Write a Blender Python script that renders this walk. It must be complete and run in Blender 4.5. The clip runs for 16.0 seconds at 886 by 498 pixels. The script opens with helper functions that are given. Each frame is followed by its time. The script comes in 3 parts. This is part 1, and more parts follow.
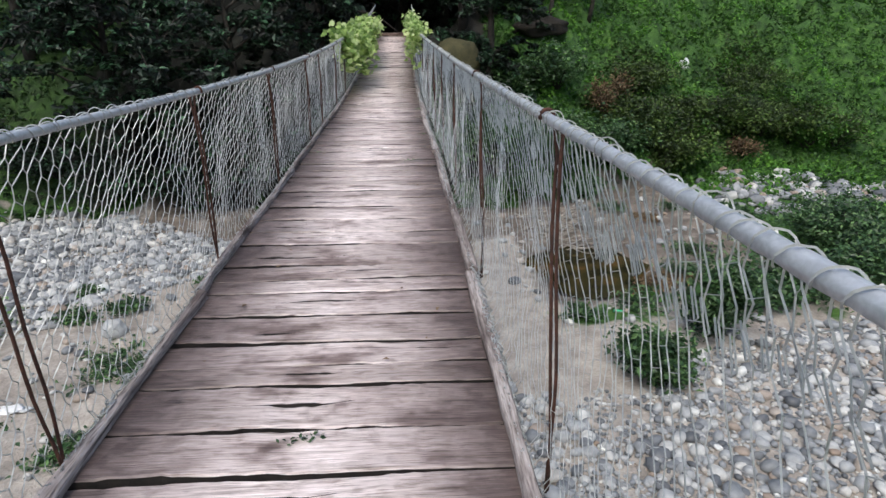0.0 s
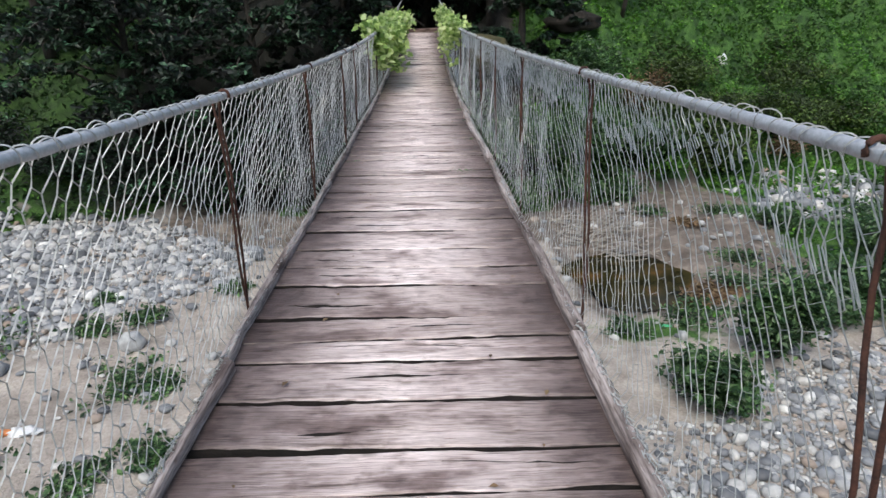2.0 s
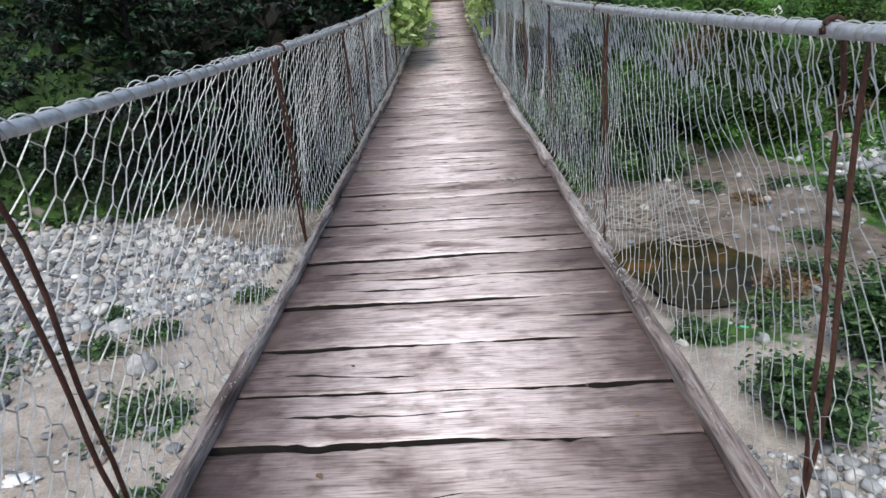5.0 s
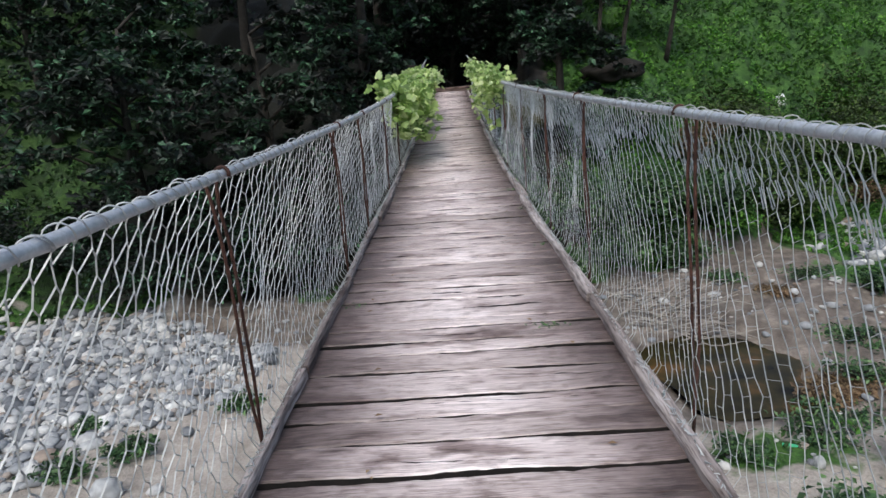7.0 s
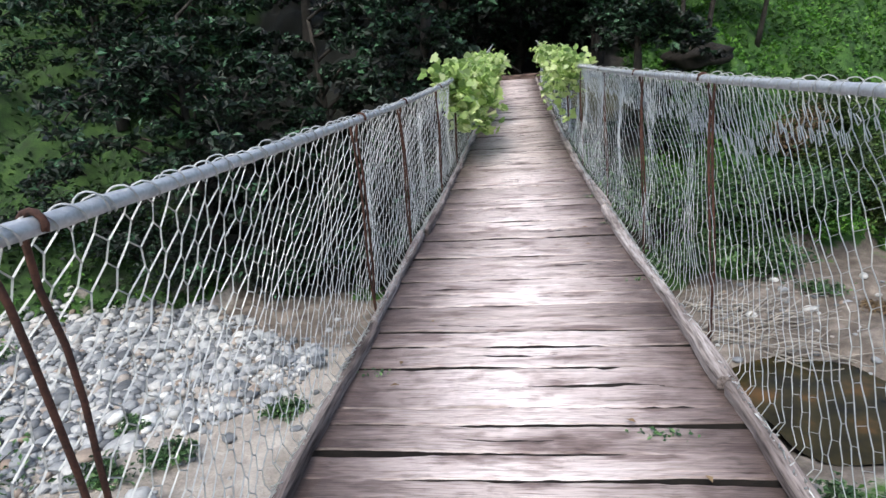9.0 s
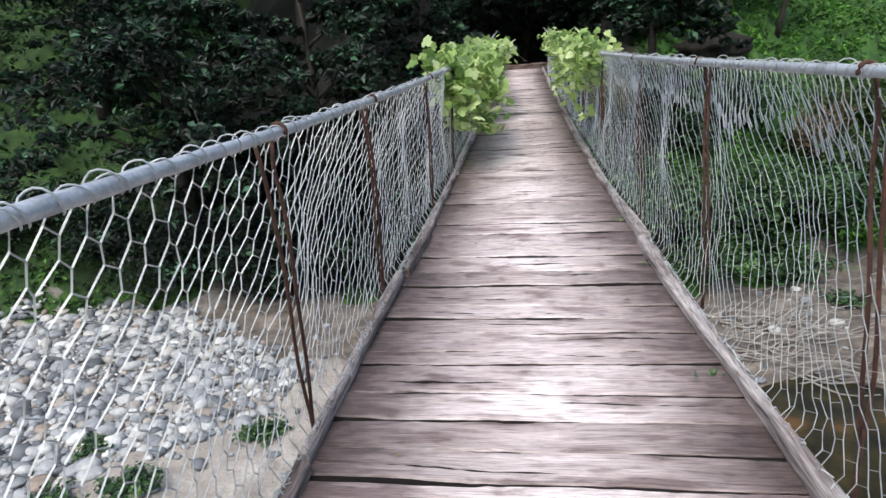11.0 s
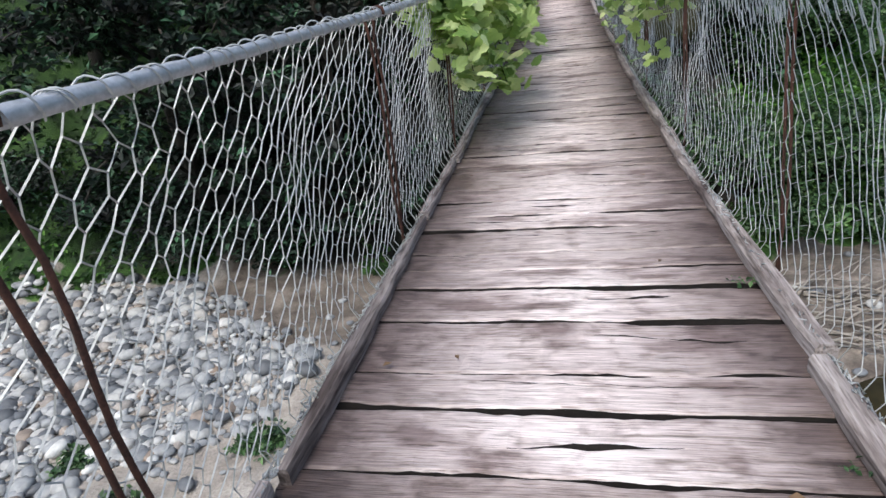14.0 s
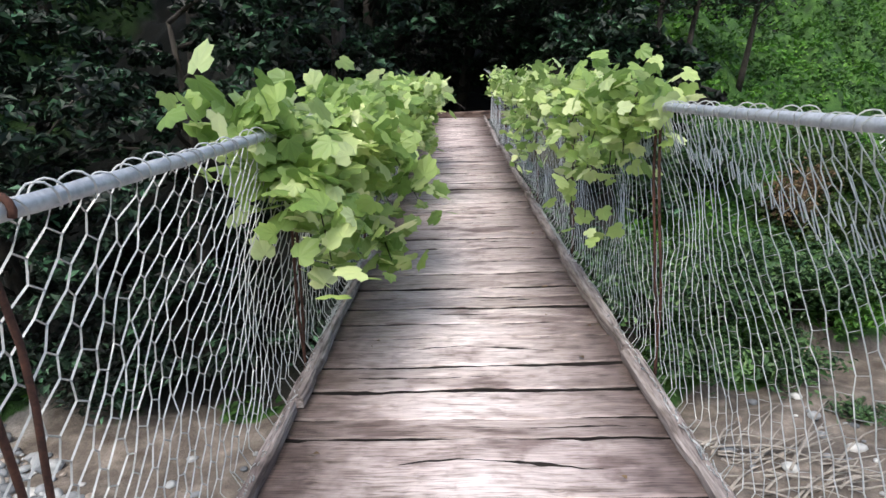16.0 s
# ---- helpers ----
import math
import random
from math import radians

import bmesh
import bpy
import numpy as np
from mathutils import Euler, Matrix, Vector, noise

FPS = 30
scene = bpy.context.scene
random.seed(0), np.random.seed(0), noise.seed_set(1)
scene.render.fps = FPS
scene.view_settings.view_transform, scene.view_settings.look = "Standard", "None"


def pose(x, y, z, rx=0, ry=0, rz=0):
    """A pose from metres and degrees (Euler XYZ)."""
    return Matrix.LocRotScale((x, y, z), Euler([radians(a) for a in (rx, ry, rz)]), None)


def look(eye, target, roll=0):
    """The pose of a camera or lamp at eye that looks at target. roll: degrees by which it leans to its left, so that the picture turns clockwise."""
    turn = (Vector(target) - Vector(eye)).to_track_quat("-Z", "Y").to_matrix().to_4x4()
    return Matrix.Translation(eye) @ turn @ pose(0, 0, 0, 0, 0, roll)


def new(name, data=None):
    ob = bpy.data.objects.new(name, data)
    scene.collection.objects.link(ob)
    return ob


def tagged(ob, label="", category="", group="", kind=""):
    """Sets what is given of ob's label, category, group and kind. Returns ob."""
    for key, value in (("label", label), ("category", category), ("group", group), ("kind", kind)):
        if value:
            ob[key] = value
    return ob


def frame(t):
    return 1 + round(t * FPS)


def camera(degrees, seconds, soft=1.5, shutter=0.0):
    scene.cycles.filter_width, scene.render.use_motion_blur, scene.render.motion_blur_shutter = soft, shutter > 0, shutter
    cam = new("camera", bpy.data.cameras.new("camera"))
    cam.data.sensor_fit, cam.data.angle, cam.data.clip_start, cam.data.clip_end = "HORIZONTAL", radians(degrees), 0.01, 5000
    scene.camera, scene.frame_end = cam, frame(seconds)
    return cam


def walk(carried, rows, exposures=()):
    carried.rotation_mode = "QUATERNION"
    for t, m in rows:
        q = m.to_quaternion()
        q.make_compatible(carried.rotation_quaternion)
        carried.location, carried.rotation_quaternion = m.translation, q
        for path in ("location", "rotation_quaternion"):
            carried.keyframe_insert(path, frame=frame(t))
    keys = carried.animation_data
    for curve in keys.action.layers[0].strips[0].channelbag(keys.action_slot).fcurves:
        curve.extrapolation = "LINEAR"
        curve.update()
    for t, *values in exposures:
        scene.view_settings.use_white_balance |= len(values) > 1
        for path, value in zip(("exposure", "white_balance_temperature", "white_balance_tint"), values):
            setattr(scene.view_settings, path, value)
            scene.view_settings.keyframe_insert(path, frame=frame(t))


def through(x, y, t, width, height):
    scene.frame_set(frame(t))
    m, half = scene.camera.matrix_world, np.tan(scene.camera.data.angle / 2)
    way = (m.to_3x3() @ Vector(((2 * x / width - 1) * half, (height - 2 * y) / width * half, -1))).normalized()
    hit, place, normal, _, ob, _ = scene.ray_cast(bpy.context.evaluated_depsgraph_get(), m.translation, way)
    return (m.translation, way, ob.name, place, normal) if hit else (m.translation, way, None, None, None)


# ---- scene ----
cam = camera(72.4, 16.0)
METRES, EYE, TILT, LEAN, TURN = 10.0, 1.44, -20.5, 0.0, -3.4
ROWS = [
    (0.0, 0.0, 0.0, 0.0, 0.0, 0.0, -0.0),
    (0.5, -0.0145, 0.0185, 0.0055, 2.4, 0.32, -0.45),
    (1.0, -0.0249, 0.0372, 0.0089, 1.92, -2.91, 1.81),
    (1.5, -0.0269, 0.0628, 0.0179, 5.72, 0.71, 1.26),
    (2.0, -0.0373, 0.0869, 0.0254, 1.7, -0.24, -0.27),
    (2.5, -0.0425, 0.1071, 0.0335, -0.69, -0.83, 2.16),
    (3.0, -0.0405, 0.1325, 0.0412, 4.64, 2.28, 0.84),
    (3.5, -0.0516, 0.1604, 0.0486, 5.57, -0.08, 0.64),
    (4.0, -0.0489, 0.188, 0.0542, 3.6, -2.65, 2.98),
    (6.5, -0.0556, 0.321, 0.0998, 6.67, -1.53, 0.36),
    (7.0, -0.0633, 0.3428, 0.1129, 4.99, 4.96, 2.24),
    (7.5, -0.0626, 0.3706, 0.1232, 8.21, 9.79, -0.05),
    (8.0, -0.0668, 0.3949, 0.1307, 11.44, 4.39, -1.52),
    (8.5, -0.0747, 0.4201, 0.1382, 9.81, 4.32, -1.55),
    (9.0, -0.0706, 0.4502, 0.1464, 10.7, 4.14, 0.23),
    (11.5, -0.0858, 0.5942, 0.1975, 10.73, 2.37, -0.54),
    (12.0, -0.0858, 0.6279, 0.2057, 10.28, -1.11, 2.46),
    (12.5, -0.0833, 0.658, 0.2151, 13.28, -3.87, 0.24),
    (13.0, -0.0912, 0.6927, 0.2299, 11.12, -2.32, -1.22),
    (13.5, -0.093, 0.7256, 0.2419, 11.22, -1.73, 1.34),
    (14.0, -0.0906, 0.7649, 0.2566, 14.68, -2.83, 1.02),
    (14.5, -0.0979, 0.8048, 0.2748, 9.28, 2.93, -0.78),
    (15.0, -0.1013, 0.8396, 0.2882, 7.7, 8.3, -0.43),
    (15.5, -0.1029, 0.88, 0.3056, 9.99, 5.88, -2.99),
    (16.0, -0.1079, 0.9198, 0.3245, 4.7, 7.02, -0.18),
]
walk(cam, [(t, pose(0, 0, EYE, TILT, LEAN, TURN) @ pose(METRES * x, METRES * y, METRES * z, 90 + pitch, roll, yaw)) for t, x, y, z, yaw, pitch, roll in ROWS], [(0.0, 0.6, 6250, 6), (4.0, 0.7, 6200, 6), (7.0, 0.5, 6100, 6), (9.0, 0.95, 6150, 6), (12.5, 0.78, 6100, 6), (14.5, 0.7, 6100, 6), (16.0, 1.0, 6250, 7)])

# ---- world, sun, exposure ----
world = bpy.data.worlds.new("overcast_sky")
scene.world = world
world.use_nodes = True
wn = world.node_tree.nodes
sky = wn.new("ShaderNodeTexSky")
sky.sky_type, sky.sun_disc = "NISHITA", False
sky.sun_elevation, sky.sun_rotation = radians(58), radians(200)
sky.air_density, sky.dust_density, sky.ozone_density = 1.0, 4.0, 1.0
world.node_tree.links.new(sky.outputs[0], wn["Background"].inputs[0])
wn["Background"].inputs[1].default_value = 0.13
sun_data = bpy.data.lights.new("sun", "SUN")
sun_data.energy, sun_data.angle, sun_data.color = 1.0, radians(25), (1.0, 0.96, 0.9)
sun = new("sun", sun_data)
sun.matrix_world = look((-8, -18, 40), (0, 8, 0))


# ---- materials ----
def material(name, rough=0.7, metal=0.0):
    m = bpy.data.materials.new(name)
    m.use_nodes = True
    b = m.node_tree.nodes["Principled BSDF"]
    b.inputs["Roughness"].default_value, b.inputs["Metallic"].default_value = rough, metal
    return m, m.node_tree.nodes, m.node_tree.links, b


def ramp(nodes, links, source, stops):
    r = nodes.new("ShaderNodeValToRGB")
    while len(r.color_ramp.elements) < len(stops):
        r.color_ramp.elements.new(0.5)
    for e, (p, c) in zip(r.color_ramp.elements, stops):
        e.position, e.color = p, (*c, 1)
    links.new(source, r.inputs[0])
    return r.outputs[0]


def noise_at(nodes, links, scale, stretch=(1, 1, 1), detail=4.0, space="Object", offset=None):
    co = nodes.new("ShaderNodeTexCoord")
    mp = nodes.new("ShaderNodeMapping")
    mp.inputs["Scale"].default_value = stretch
    links.new(co.outputs[space], mp.inputs[0])
    if offset is not None:
        links.new(offset, mp.inputs["Location"])
    n = nodes.new("ShaderNodeTexNoise")
    n.inputs["Scale"].default_value, n.inputs["Detail"].default_value = scale, detail
    links.new(mp.outputs[0], n.inputs[0])
    return n.outputs[0]


def mix(nodes, links, fac, a, b, mode="MIX"):
    n = nodes.new("ShaderNodeMix")
    n.data_type, n.blend_type = "RGBA", mode
    for socket, v in ((n.inputs[0], fac), (n.inputs[6], a), (n.inputs[7], b)):
        if isinstance(v, (int, float)):
            socket.default_value = v
        elif isinstance(v, tuple):
            socket.default_value = (*v, 1)
        else:
            links.new(v, socket)
    return n.outputs[2]


def bump(nodes, links, b, height, strength=0.4, distance=0.01):
    n = nodes.new("ShaderNodeBump")
    n.inputs["Strength"].default_value, n.inputs["Distance"].default_value = strength, distance
    links.new(height, n.inputs["Height"])
    links.new(n.outputs[0], b.inputs["Normal"])


def wood_material(name, dark, mid, pale, rough=0.5, grain=(1.2, 26, 26), worn_sheen=True):
    m, n, l, b = material(name, rough)
    info = n.new("ShaderNodeObjectInfo")
    comb = n.new("ShaderNodeCombineXYZ")
    mul = n.new("ShaderNodeMath")
    mul.operation, mul.inputs[1].default_value = "MULTIPLY", 37.0
    l.new(info.outputs["Random"], mul.inputs[0])
    for i in range(3):
        l.new(mul.outputs[0], comb.inputs[i])
    fine = noise_at(n, l, 2.2, grain, 6.0, offset=comb.outputs[0])
    blot = noise_at(n, l, 3.5, (1.1, 0.4, 2.2), 6.0, offset=comb.outputs[0])
    col = ramp(n, l, fine, [(0.3, dark), (0.4, mid), (0.7, pale)])
    stain = ramp(n, l, blot, [(0.34, (0.33, 0.28, 0.27)), (0.44, (0.78, 0.74, 0.73)), (0.54, (1.0, 0.98, 0.97)), (0.72, (1.22, 1.21, 1.21))])
    col = mix(n, l, 1.0, col, stain, "MULTIPLY")
    speck = noise_at(n, l, 16.0, (1.2, 0.3, 4), 6.0, offset=comb.outputs[0])
    col = mix(n, l, 0.8, col, ramp(n, l, speck, [(0.3, (0.42, 0.37, 0.35)), (0.45, (0.9, 0.88, 0.87)), (0.62, (1.12, 1.12, 1.12))]), "MULTIPLY")
    streak = noise_at(n, l, 2.2, (grain[0] * 2.5, grain[1] * 4.5, grain[2] * 2), 5.0, offset=comb.outputs[0])
    col = mix(n, l, 0.9, col, ramp(n, l, streak, [(0.32, (0.4, 0.35, 0.33)), (0.44, (0.88, 0.86, 0.85)), (0.66, (1.25, 1.25, 1.26))]), "MULTIPLY")
    tone = ramp(n, l, info.outputs["Random"], [(0.0, (0.72, 0.68, 0.66)), (0.5, (0.98, 0.95, 0.94)), (1.0, (1.18, 1.16, 1.15))])
    col = mix(n, l, 1.0, col, tone, "MULTIPLY")
    if worn_sheen:
        # feet keep the middle of the walkway clean and pale, damp dirt stays along both edges; sky sheen is painted
        # into the middle too
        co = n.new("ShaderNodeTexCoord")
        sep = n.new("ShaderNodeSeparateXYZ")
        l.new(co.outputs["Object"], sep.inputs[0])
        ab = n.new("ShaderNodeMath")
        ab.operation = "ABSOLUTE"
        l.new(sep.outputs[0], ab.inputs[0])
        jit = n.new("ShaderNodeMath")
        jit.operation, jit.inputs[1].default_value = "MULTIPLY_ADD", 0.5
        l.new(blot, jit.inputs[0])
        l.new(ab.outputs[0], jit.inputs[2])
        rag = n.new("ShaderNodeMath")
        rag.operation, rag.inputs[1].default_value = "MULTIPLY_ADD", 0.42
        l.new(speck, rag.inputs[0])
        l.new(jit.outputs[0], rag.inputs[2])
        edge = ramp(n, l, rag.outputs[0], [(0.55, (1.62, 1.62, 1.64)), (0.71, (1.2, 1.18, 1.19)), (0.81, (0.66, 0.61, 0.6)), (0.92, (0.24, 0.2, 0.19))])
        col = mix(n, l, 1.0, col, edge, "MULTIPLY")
    l.new(col, b.inputs["Base Color"])
    rr = ramp(n, l, blot, [(0.3, (rough + 0.2,) * 3), (0.7, (rough - 0.08,) * 3)])
    l.new(rr, b.inputs["Roughness"])
    bump(n, l, b, streak, 0.6, 0.005)
    return m


def plain_material(name, a, c, scale=8, rough=0.7, metal=0.0, strength=0.3, distance=0.01):
    m, n, l, b = material(name, rough, metal)
    f = noise_at(n, l, scale, detail=6.0)
    g = noise_at(n, l, scale * 7, detail=4.0)
    col = ramp(n, l, f, [(0.32, a), (0.68, c)])
    col = mix(n, l, 0.35, col, ramp(n, l, g, [(0.3, tuple(v * 0.55 for v in a)), (0.7, c)]))
    l.new(col, b.inputs["Base Color"])
    bump(n, l, b, g, strength, distance)
    return m


def leaf_material(name, dark, mid, pale, rough=0.45, through=0.25, patch=0.7, low=0.65, high=1.15, middle=0.6):
    m, n, l, b = material(name, rough)
    geo = n.new("ShaderNodeNewGeometry")
    col = ramp(n, l, geo.outputs["Random Per Island"], [(0.0, dark), (middle, mid), (1.0, pale)])
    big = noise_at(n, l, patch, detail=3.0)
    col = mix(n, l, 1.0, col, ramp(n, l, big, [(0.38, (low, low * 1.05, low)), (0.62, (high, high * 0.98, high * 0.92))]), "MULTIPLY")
    l.new(col, b.inputs["Base Color"])
    tr = n.new("ShaderNodeBsdfTranslucent")
    l.new(col, tr.inputs[0])
    ms = n.new("ShaderNodeMixShader")
    ms.inputs[0].default_value = through
    l.new(b.outputs[0], ms.inputs[1])
    l.new(tr.outputs[0], ms.inputs[2])
    l.new(ms.outputs[0], n["Material Output"].inputs[0])
    return m


def island_material(name, stops, rough=0.75, scale=9.0):
    m, n, l, b = material(name, rough)
    geo = n.new("ShaderNodeNewGeometry")
    col = ramp(n, l, geo.outputs["Random Per Island"], stops)
    g = noise_at(n, l, scale, detail=6.0)
    col = mix(n, l, 1.0, col, ramp(n, l, g, [(0.3, (0.72, 0.72, 0.72)), (0.7, (1.12, 1.12, 1.1))]), "MULTIPLY")
    l.new(col, b.inputs["Base Color"])
    bump(n, l, b, g, 0.3, 0.02)
    return m


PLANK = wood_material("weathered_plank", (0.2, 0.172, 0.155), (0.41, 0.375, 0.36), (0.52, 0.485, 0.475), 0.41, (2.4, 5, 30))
# near-black wood: the shade between planks is put into its colour
PLANK_SIDE = plain_material("shaded_plank_side", (0.006, 0.0045, 0.004), (0.022, 0.016, 0.013), 20, 0.9)
KERB = wood_material("weathered_kerb", (0.085, 0.072, 0.068), (0.25, 0.228, 0.218), (0.44, 0.412, 0.4), 0.75, (26, 1.2, 26), False)
BEAM = wood_material("dark_beam", (0.05, 0.035, 0.028), (0.12, 0.085, 0.07), (0.2, 0.15, 0.13), 0.75, (1.2, 20, 20), False)
ROPE = plain_material("galvanised_cable", (0.42, 0.44, 0.47), (0.6, 0.62, 0.66), 14, 0.5, 0.35, 0.3, 0.003)
WIRE = plain_material("galvanised_wire", (0.36, 0.37, 0.37), (0.56, 0.57, 0.56), 6, 0.5, 0.25)
RUST = plain_material("rusty_iron", (0.03, 0.016, 0.013), (0.125, 0.052, 0.034), 25, 0.85, 0.2, 0.6, 0.003)
BARK = plain_material("bark", (0.015, 0.012, 0.01), (0.06, 0.05, 0.04), 5, 0.9, 0, 0.9, 0.03)
DEADWOOD = plain_material("bleached_driftwood", (0.22, 0.19, 0.16), (0.42, 0.38, 0.33), 6, 0.85, 0, 0.5, 0.01)
# shade and black gaps of the wood are coloured in by low base, strong patches
LEAF_DARK = leaf_material("shade_dark_leaf", (0.002, 0.006, 0.003), (0.009, 0.027, 0.012), (0.065, 0.15, 0.08), 0.6, 0.05, 0.9, 0.12, 1.9, 0.74)
LEAF_SHRUB = leaf_material("shrub_leaf", (0.014, 0.042, 0.014), (0.055, 0.12, 0.042), (0.14, 0.24, 0.09), 0.45, 0.2, 1.2, 0.55, 1.35)
LEAF_BUSH = leaf_material("olive_bush_leaf", (0.018, 0.034, 0.007), (0.055, 0.1, 0.017), (0.1, 0.16, 0.032), 0.6, 0.15, 0.8, 0.4, 1.5)
# darker copy of the hill herbs, with the left slope's shade in its colour
LEAF_SHADE = leaf_material("shaded_hill_herb", (0.007, 0.024, 0.004), (0.02, 0.062, 0.009), (0.045, 0.12, 0.018), 0.7, 0.15, 0.5, 0.5, 1.3)
LEAF_HILL = leaf_material("hill_herb", (0.02, 0.07, 0.008), (0.055, 0.155, 0.015), (0.105, 0.235, 0.028), 0.6, 0.2, 0.45, 0.45, 1.5)
LEAF_VINE = leaf_material("vine_leaf", (0.2, 0.32, 0.08), (0.48, 0.62, 0.21), (0.78, 0.84, 0.48), 0.45, 0.42, 3.0, 0.75, 1.1)
LEAF_DRY = leaf_material("dry_twig_leaf", (0.1, 0.06, 0.035), (0.2, 0.13, 0.075), (0.3, 0.21, 0.12), 0.8, 0.2)
STONE = island_material("river_cobble", [(0.0, (0.09, 0.095, 0.105)), (0.3, (0.24, 0.25, 0.265)), (0.6, (0.39, 0.395, 0.4)), (0.85, (0.54, 0.53, 0.51)), (0.93, (0.27, 0.2, 0.15)), (0.96, (0.55, 0.54, 0.52)), (1.0, (0.75, 0.75, 0.73))], 0.6)
ROCK = plain_material("mossy_rock", (0.025, 0.027, 0.01), (0.085, 0.075, 0.03), 3, 0.9, 0, 0.8, 0.04)
# near-black colour stands for the shade in the hollow under the roots
HOLLOW_SHADE = plain_material("shaded_hollow", (0.004, 0.003, 0.002), (0.02, 0.015, 0.01), 4, 0.95, 0, 0.9, 0.05)
MASONRY = plain_material("abutment_stone", (0.08, 0.075, 0.065), (0.2, 0.19, 0.17), 2.5, 0.9, 0, 0.8, 0.03)
PLASTIC_WHITE = plain_material("white_plastic", (0.7, 0.7, 0.7), (0.82, 0.82, 0.82), 5, 0.4)
PLASTIC_GREEN = plain_material("green_plastic", (0.05, 0.45, 0.2), (0.1, 0.6, 0.3), 5, 0.35)
PLASTIC_ORANGE = plain_material("orange_plastic", (0.6, 0.2, 0.06), (0.75, 0.32, 0.12), 5, 0.45)


def ground_material():
    m, n, l, b = material("valley_ground", 0.9)
    big = noise_at(n, l, 0.35, detail=6.0)
    mid = noise_at(n, l, 2.5, detail=8.0)
    fine = noise_at(n, l, 22.0, detail=6.0)
    sand = ramp(n, l, mid, [(0.3, (0.28, 0.245, 0.21)), (0.55, (0.41, 0.365, 0.32)), (0.75, (0.5, 0.46, 0.415))])
    mud = ramp(n, l, mid, [(0.3, (0.09, 0.07, 0.055)), (0.52, (0.17, 0.14, 0.115)), (0.7, (0.29, 0.245, 0.205))])
    damp = n.new("ShaderNodeAttribute")
    damp.attribute_name = "mud"
    wet = n.new("ShaderNodeMath")
    wet.operation = "ADD"
    l.new(damp.outputs["Fac"], wet.inputs[0])
    l.new(big, wet.inputs[1])
    earth = mix(n, l, ramp(n, l, wet.outputs[0], [(0.62, (0, 0, 0)), (0.95, (1, 1, 1))]), sand, mud)
    earth = mix(n, l, 0.5, earth, ramp(n, l, fine, [(0.3, (0.5, 0.5, 0.5)), (0.7, (1.2, 1.2, 1.2))]), "MULTIPLY")
    green = ramp(n, l, mid, [(0.3, (0.016, 0.045, 0.008)), (0.55, (0.045, 0.115, 0.016)), (0.75, (0.095, 0.19, 0.033))])
    green = mix(n, l, 0.6, green, ramp(n, l, fine, [(0.3, (0.4, 0.4, 0.4)), (0.7, (1.3, 1.3, 1.2))]), "MULTIPLY")
    at = n.new("ShaderNodeAttribute")
    at.attribute_name = "turf"
    add = n.new("ShaderNodeMath")
    add.operation = "ADD"
    l.new(at.outputs["Fac"], add.inputs[0])
    sub = n.new("ShaderNodeMath")
    sub.operation, sub.inputs[1].default_value = "SUBTRACT", 0.5
    l.new(mid, sub.inputs[0])
    l.new(sub.outputs[0], add.inputs[1])
    col = mix(n, l, ramp(n, l, add.outputs[0], [(0.42, (0, 0, 0)), (0.58, (1, 1, 1))]), earth, green)
    # litter under the wood, blackened to carry the shade there
    shade_at = n.new("ShaderNodeAttribute")
    shade_at.attribute_name = "bank_shade"
    col = mix(n, l, shade_at.outputs["Fac"], col, ramp(n, l, fine, [(0.3, (0.003, 0.003, 0.002)), (0.7, (0.012, 0.013, 0.007))]))
    l.new(col, b.inputs["Base Color"])
    bump(n, l, b, fine, 0.7, 0.05)
    return m


GROUND = ground_material()


def water_material():
    m, n, l, b = material("brown_water", 0.06)
    b.inputs["Specular IOR Level"].default_value = 0.06
    f = noise_at(n, l, 1.5, detail=4.0)
    l.new(ramp(n, l, f, [(0.3, (0.014, 0.012, 0.006)), (0.55, (0.04, 0.032, 0.013)), (0.72, (0.11, 0.06, 0.022))]), b.inputs["Base Color"])
    bump(n, l, b, noise_at(n, l, 9.0), 0.08, 0.02)
    return m


WATER = water_material()


# ---- mesh tools ----
def make(name, verts, faces, mat, parent=None, smooth=False):
    me = bpy.data.meshes.new(name)
    v = verts.tolist() if isinstance(verts, np.ndarray) else verts
    f = faces.tolist() if isinstance(faces, np.ndarray) else faces
    me.from_pydata(v, [], f)
    me.materials.append(mat)
    if smooth:
        me.polygons.foreach_set("use_smooth", [True] * len(me.polygons))
    ob = new(name, me)
    ob.parent = parent
    return ob


def tube(path, radii, sides=6, lobes=0, twist=0.0, close=True):
    """Verts and faces of a tube along a path of points."""
    p = np.asarray(path, float)
    r = np.broadcast_to(np.asarray(radii, float), (len(p),))
    t = np.gradient(p, axis=0)
    t /= np.linalg.norm(t, axis=1)[:, None] + 1e-9
    ref = np.where(np.abs(t[:, 2:3]) > 0.9, np.array([[1.0, 0, 0]]), np.array([[0, 0, 1.0]]))
    u = np.cross(t, ref)
    u /= np.linalg.norm(u, axis=1)[:, None] + 1e-9
    w = np.cross(u, t)
    k = np.arange(sides) / sides * 2 * math.pi
    s = np.concatenate([[0], np.cumsum(np.linalg.norm(np.diff(p, axis=0), axis=1))])
    rad = r[:, None] * (1 + (0.13 * np.cos(lobes * k[None, :] + twist * s[:, None]) if lobes else 0))
    v = p[:, None, :] + rad[..., None] * (np.cos(k)[None, :, None] * u[:, None, :] + np.sin(k)[None, :, None] * w[:, None, :])
    n = len(p)
    i, j = np.meshgrid(np.arange(n - 1), np.arange(sides), indexing="ij")
    a, b = i * sides + j, i * sides + (j + 1) % sides
